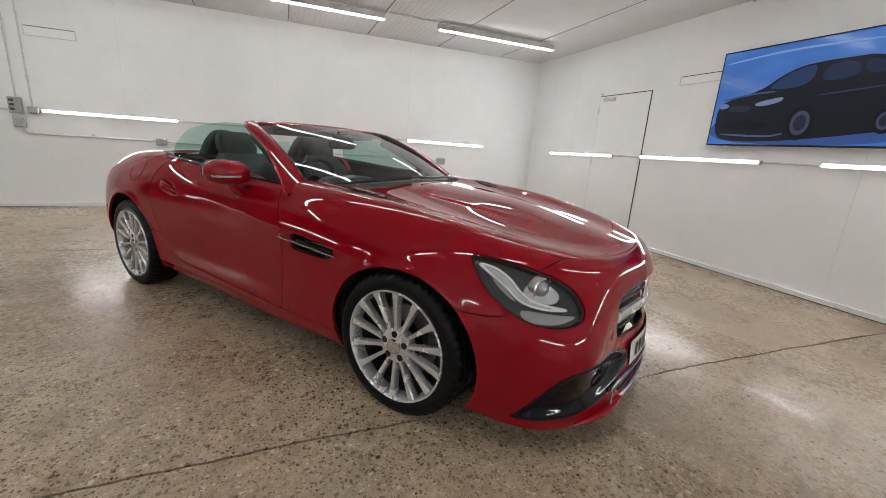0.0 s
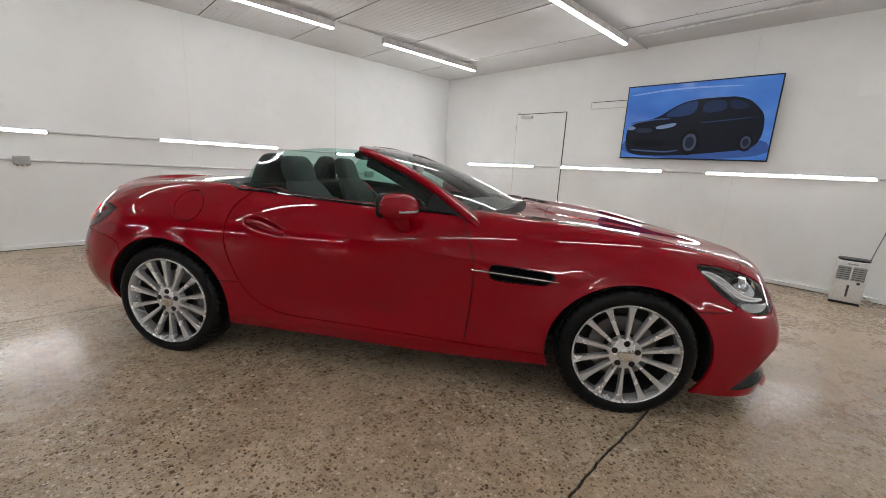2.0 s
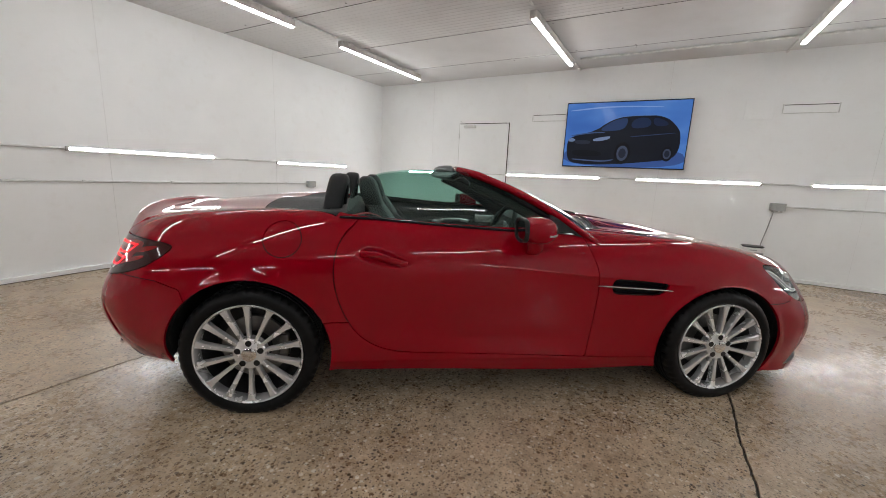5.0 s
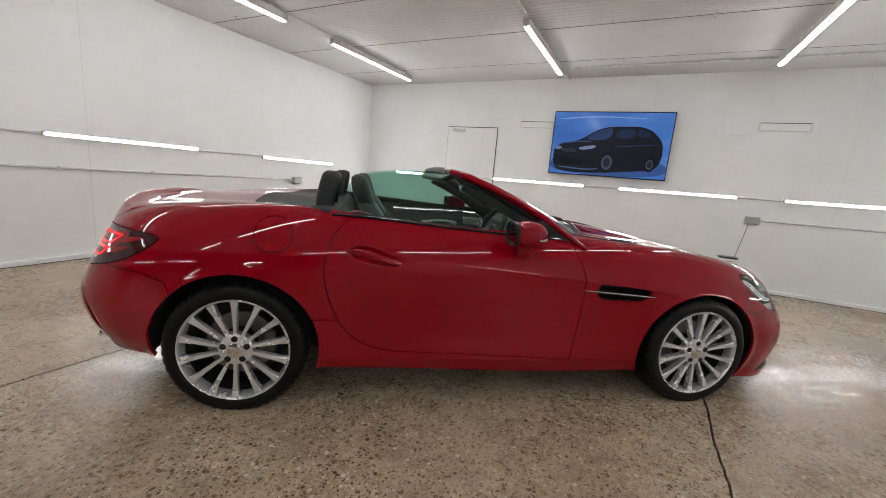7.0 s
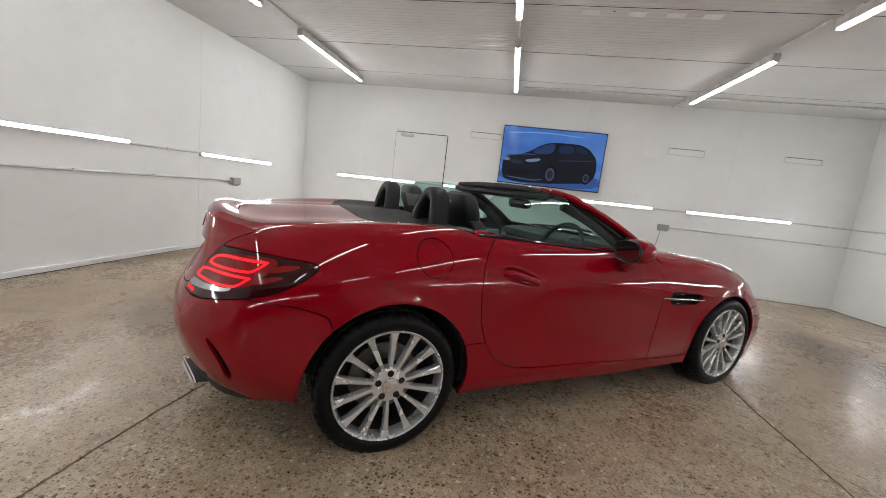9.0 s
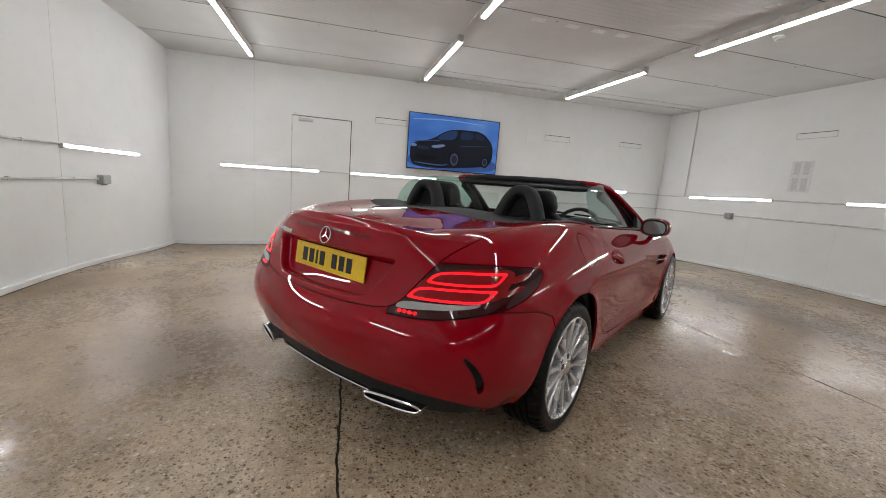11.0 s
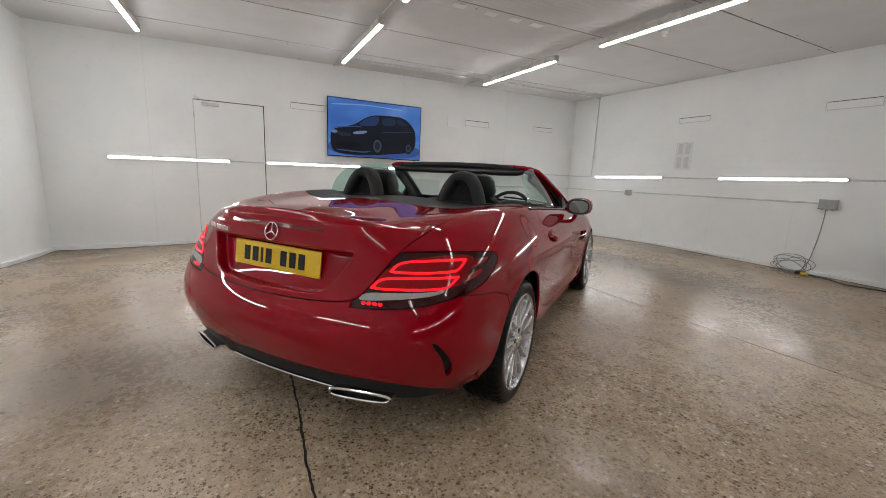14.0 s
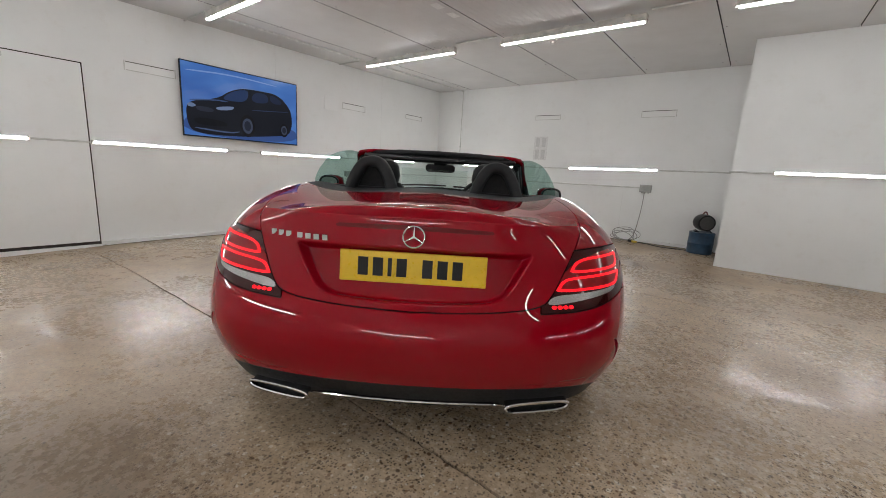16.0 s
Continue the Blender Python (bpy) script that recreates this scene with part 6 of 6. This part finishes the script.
part("handle", sweep(curve([(0, -.09, .30), (0, -.05, .335), (0, .05, .335), (0, .09, .30)], 4), .012, .010, (1, 0, 0), 8), RED_TRIM, ht, "dark red handle", True)
part("label_bars", box((-.145, -.03, .17), (-.1405, .05, .20), .001), PAPER, ht, "pale label bar")

# cables
cb = thing("power_cable", "grey cable hanging from the wall box to the floor", "cable", group="cables")
part("lead", rod(curve([(-.10, SOUTH + .03, .88), (-.09, SOUTH + .03, .6), (-.06, SOUTH + .035, .3), (-.03, SOUTH + .06, .12), (.02, SOUTH + .10, .03), (.06, SOUTH + .14, .012)], 8), .006, 8), CABLE, cb, smooth=True)
cb = thing("cable_coil", "loose coil of grey cable with a yellow connector on the floor", "cable", group="cables")
pts = []
for k in range(110):
    a = 2 * math.pi * k / 22
    r = .17 + .04 * math.sin(k * .37)
    pts.append((.10 + r * math.cos(a) * 1.2 + .02 * math.sin(k * .21), SOUTH + .13 + .05 * math.sin(a * .5 + k * .1), .02 + floor_z(0, SOUTH) + .15 * (1 + math.sin(a)) * (.6 + .3 * math.sin(k * .13))))
part("coil", rod(pts, .0045, 8), CABLE, cb, smooth=True)
part("connector", lathe([(0, -.04), (.018, -.04), (.022, 0), (.018, .045), (0, .045)], 14, "X", (-.10, SOUTH + .24, .015)), YELLOW, cb, "yellow connector", True)
part("plug", lathe([(0, -.03), (.022, -.03), (.022, .03), (0, .03)], 14, "X", (-.02, SOUTH + .22, .018)), BLACK, cb, "black plug", True)
part("tail", rod(curve([(-.12, SOUTH + .24, .012), (-.35, SOUTH + .22, 0), (-.55, SOUTH + .32, -.002), (-.8, SOUTH + .26, -.002), (-.97, SOUTH + .3, .0)], 8), .007, 8), CABLE_DARK, cb, "dark lead", True)
cb = thing("power_cable", "thin grey cable hanging down to the air cooler", "cable", group="cables")
part("lead", rod(curve([(EAST - .03, .50, .83), (EAST - .03, .53, .6), (EAST - .03, .57, .35), (EAST - .04, .585, .15), (EAST - .05, .57, -.03), (EAST - .09, .48, -.085), (EAST - .12, .30, -.095), (EAST - .06, .0, -.09)], 8), .005, 8), CABLE, cb, smooth=True)
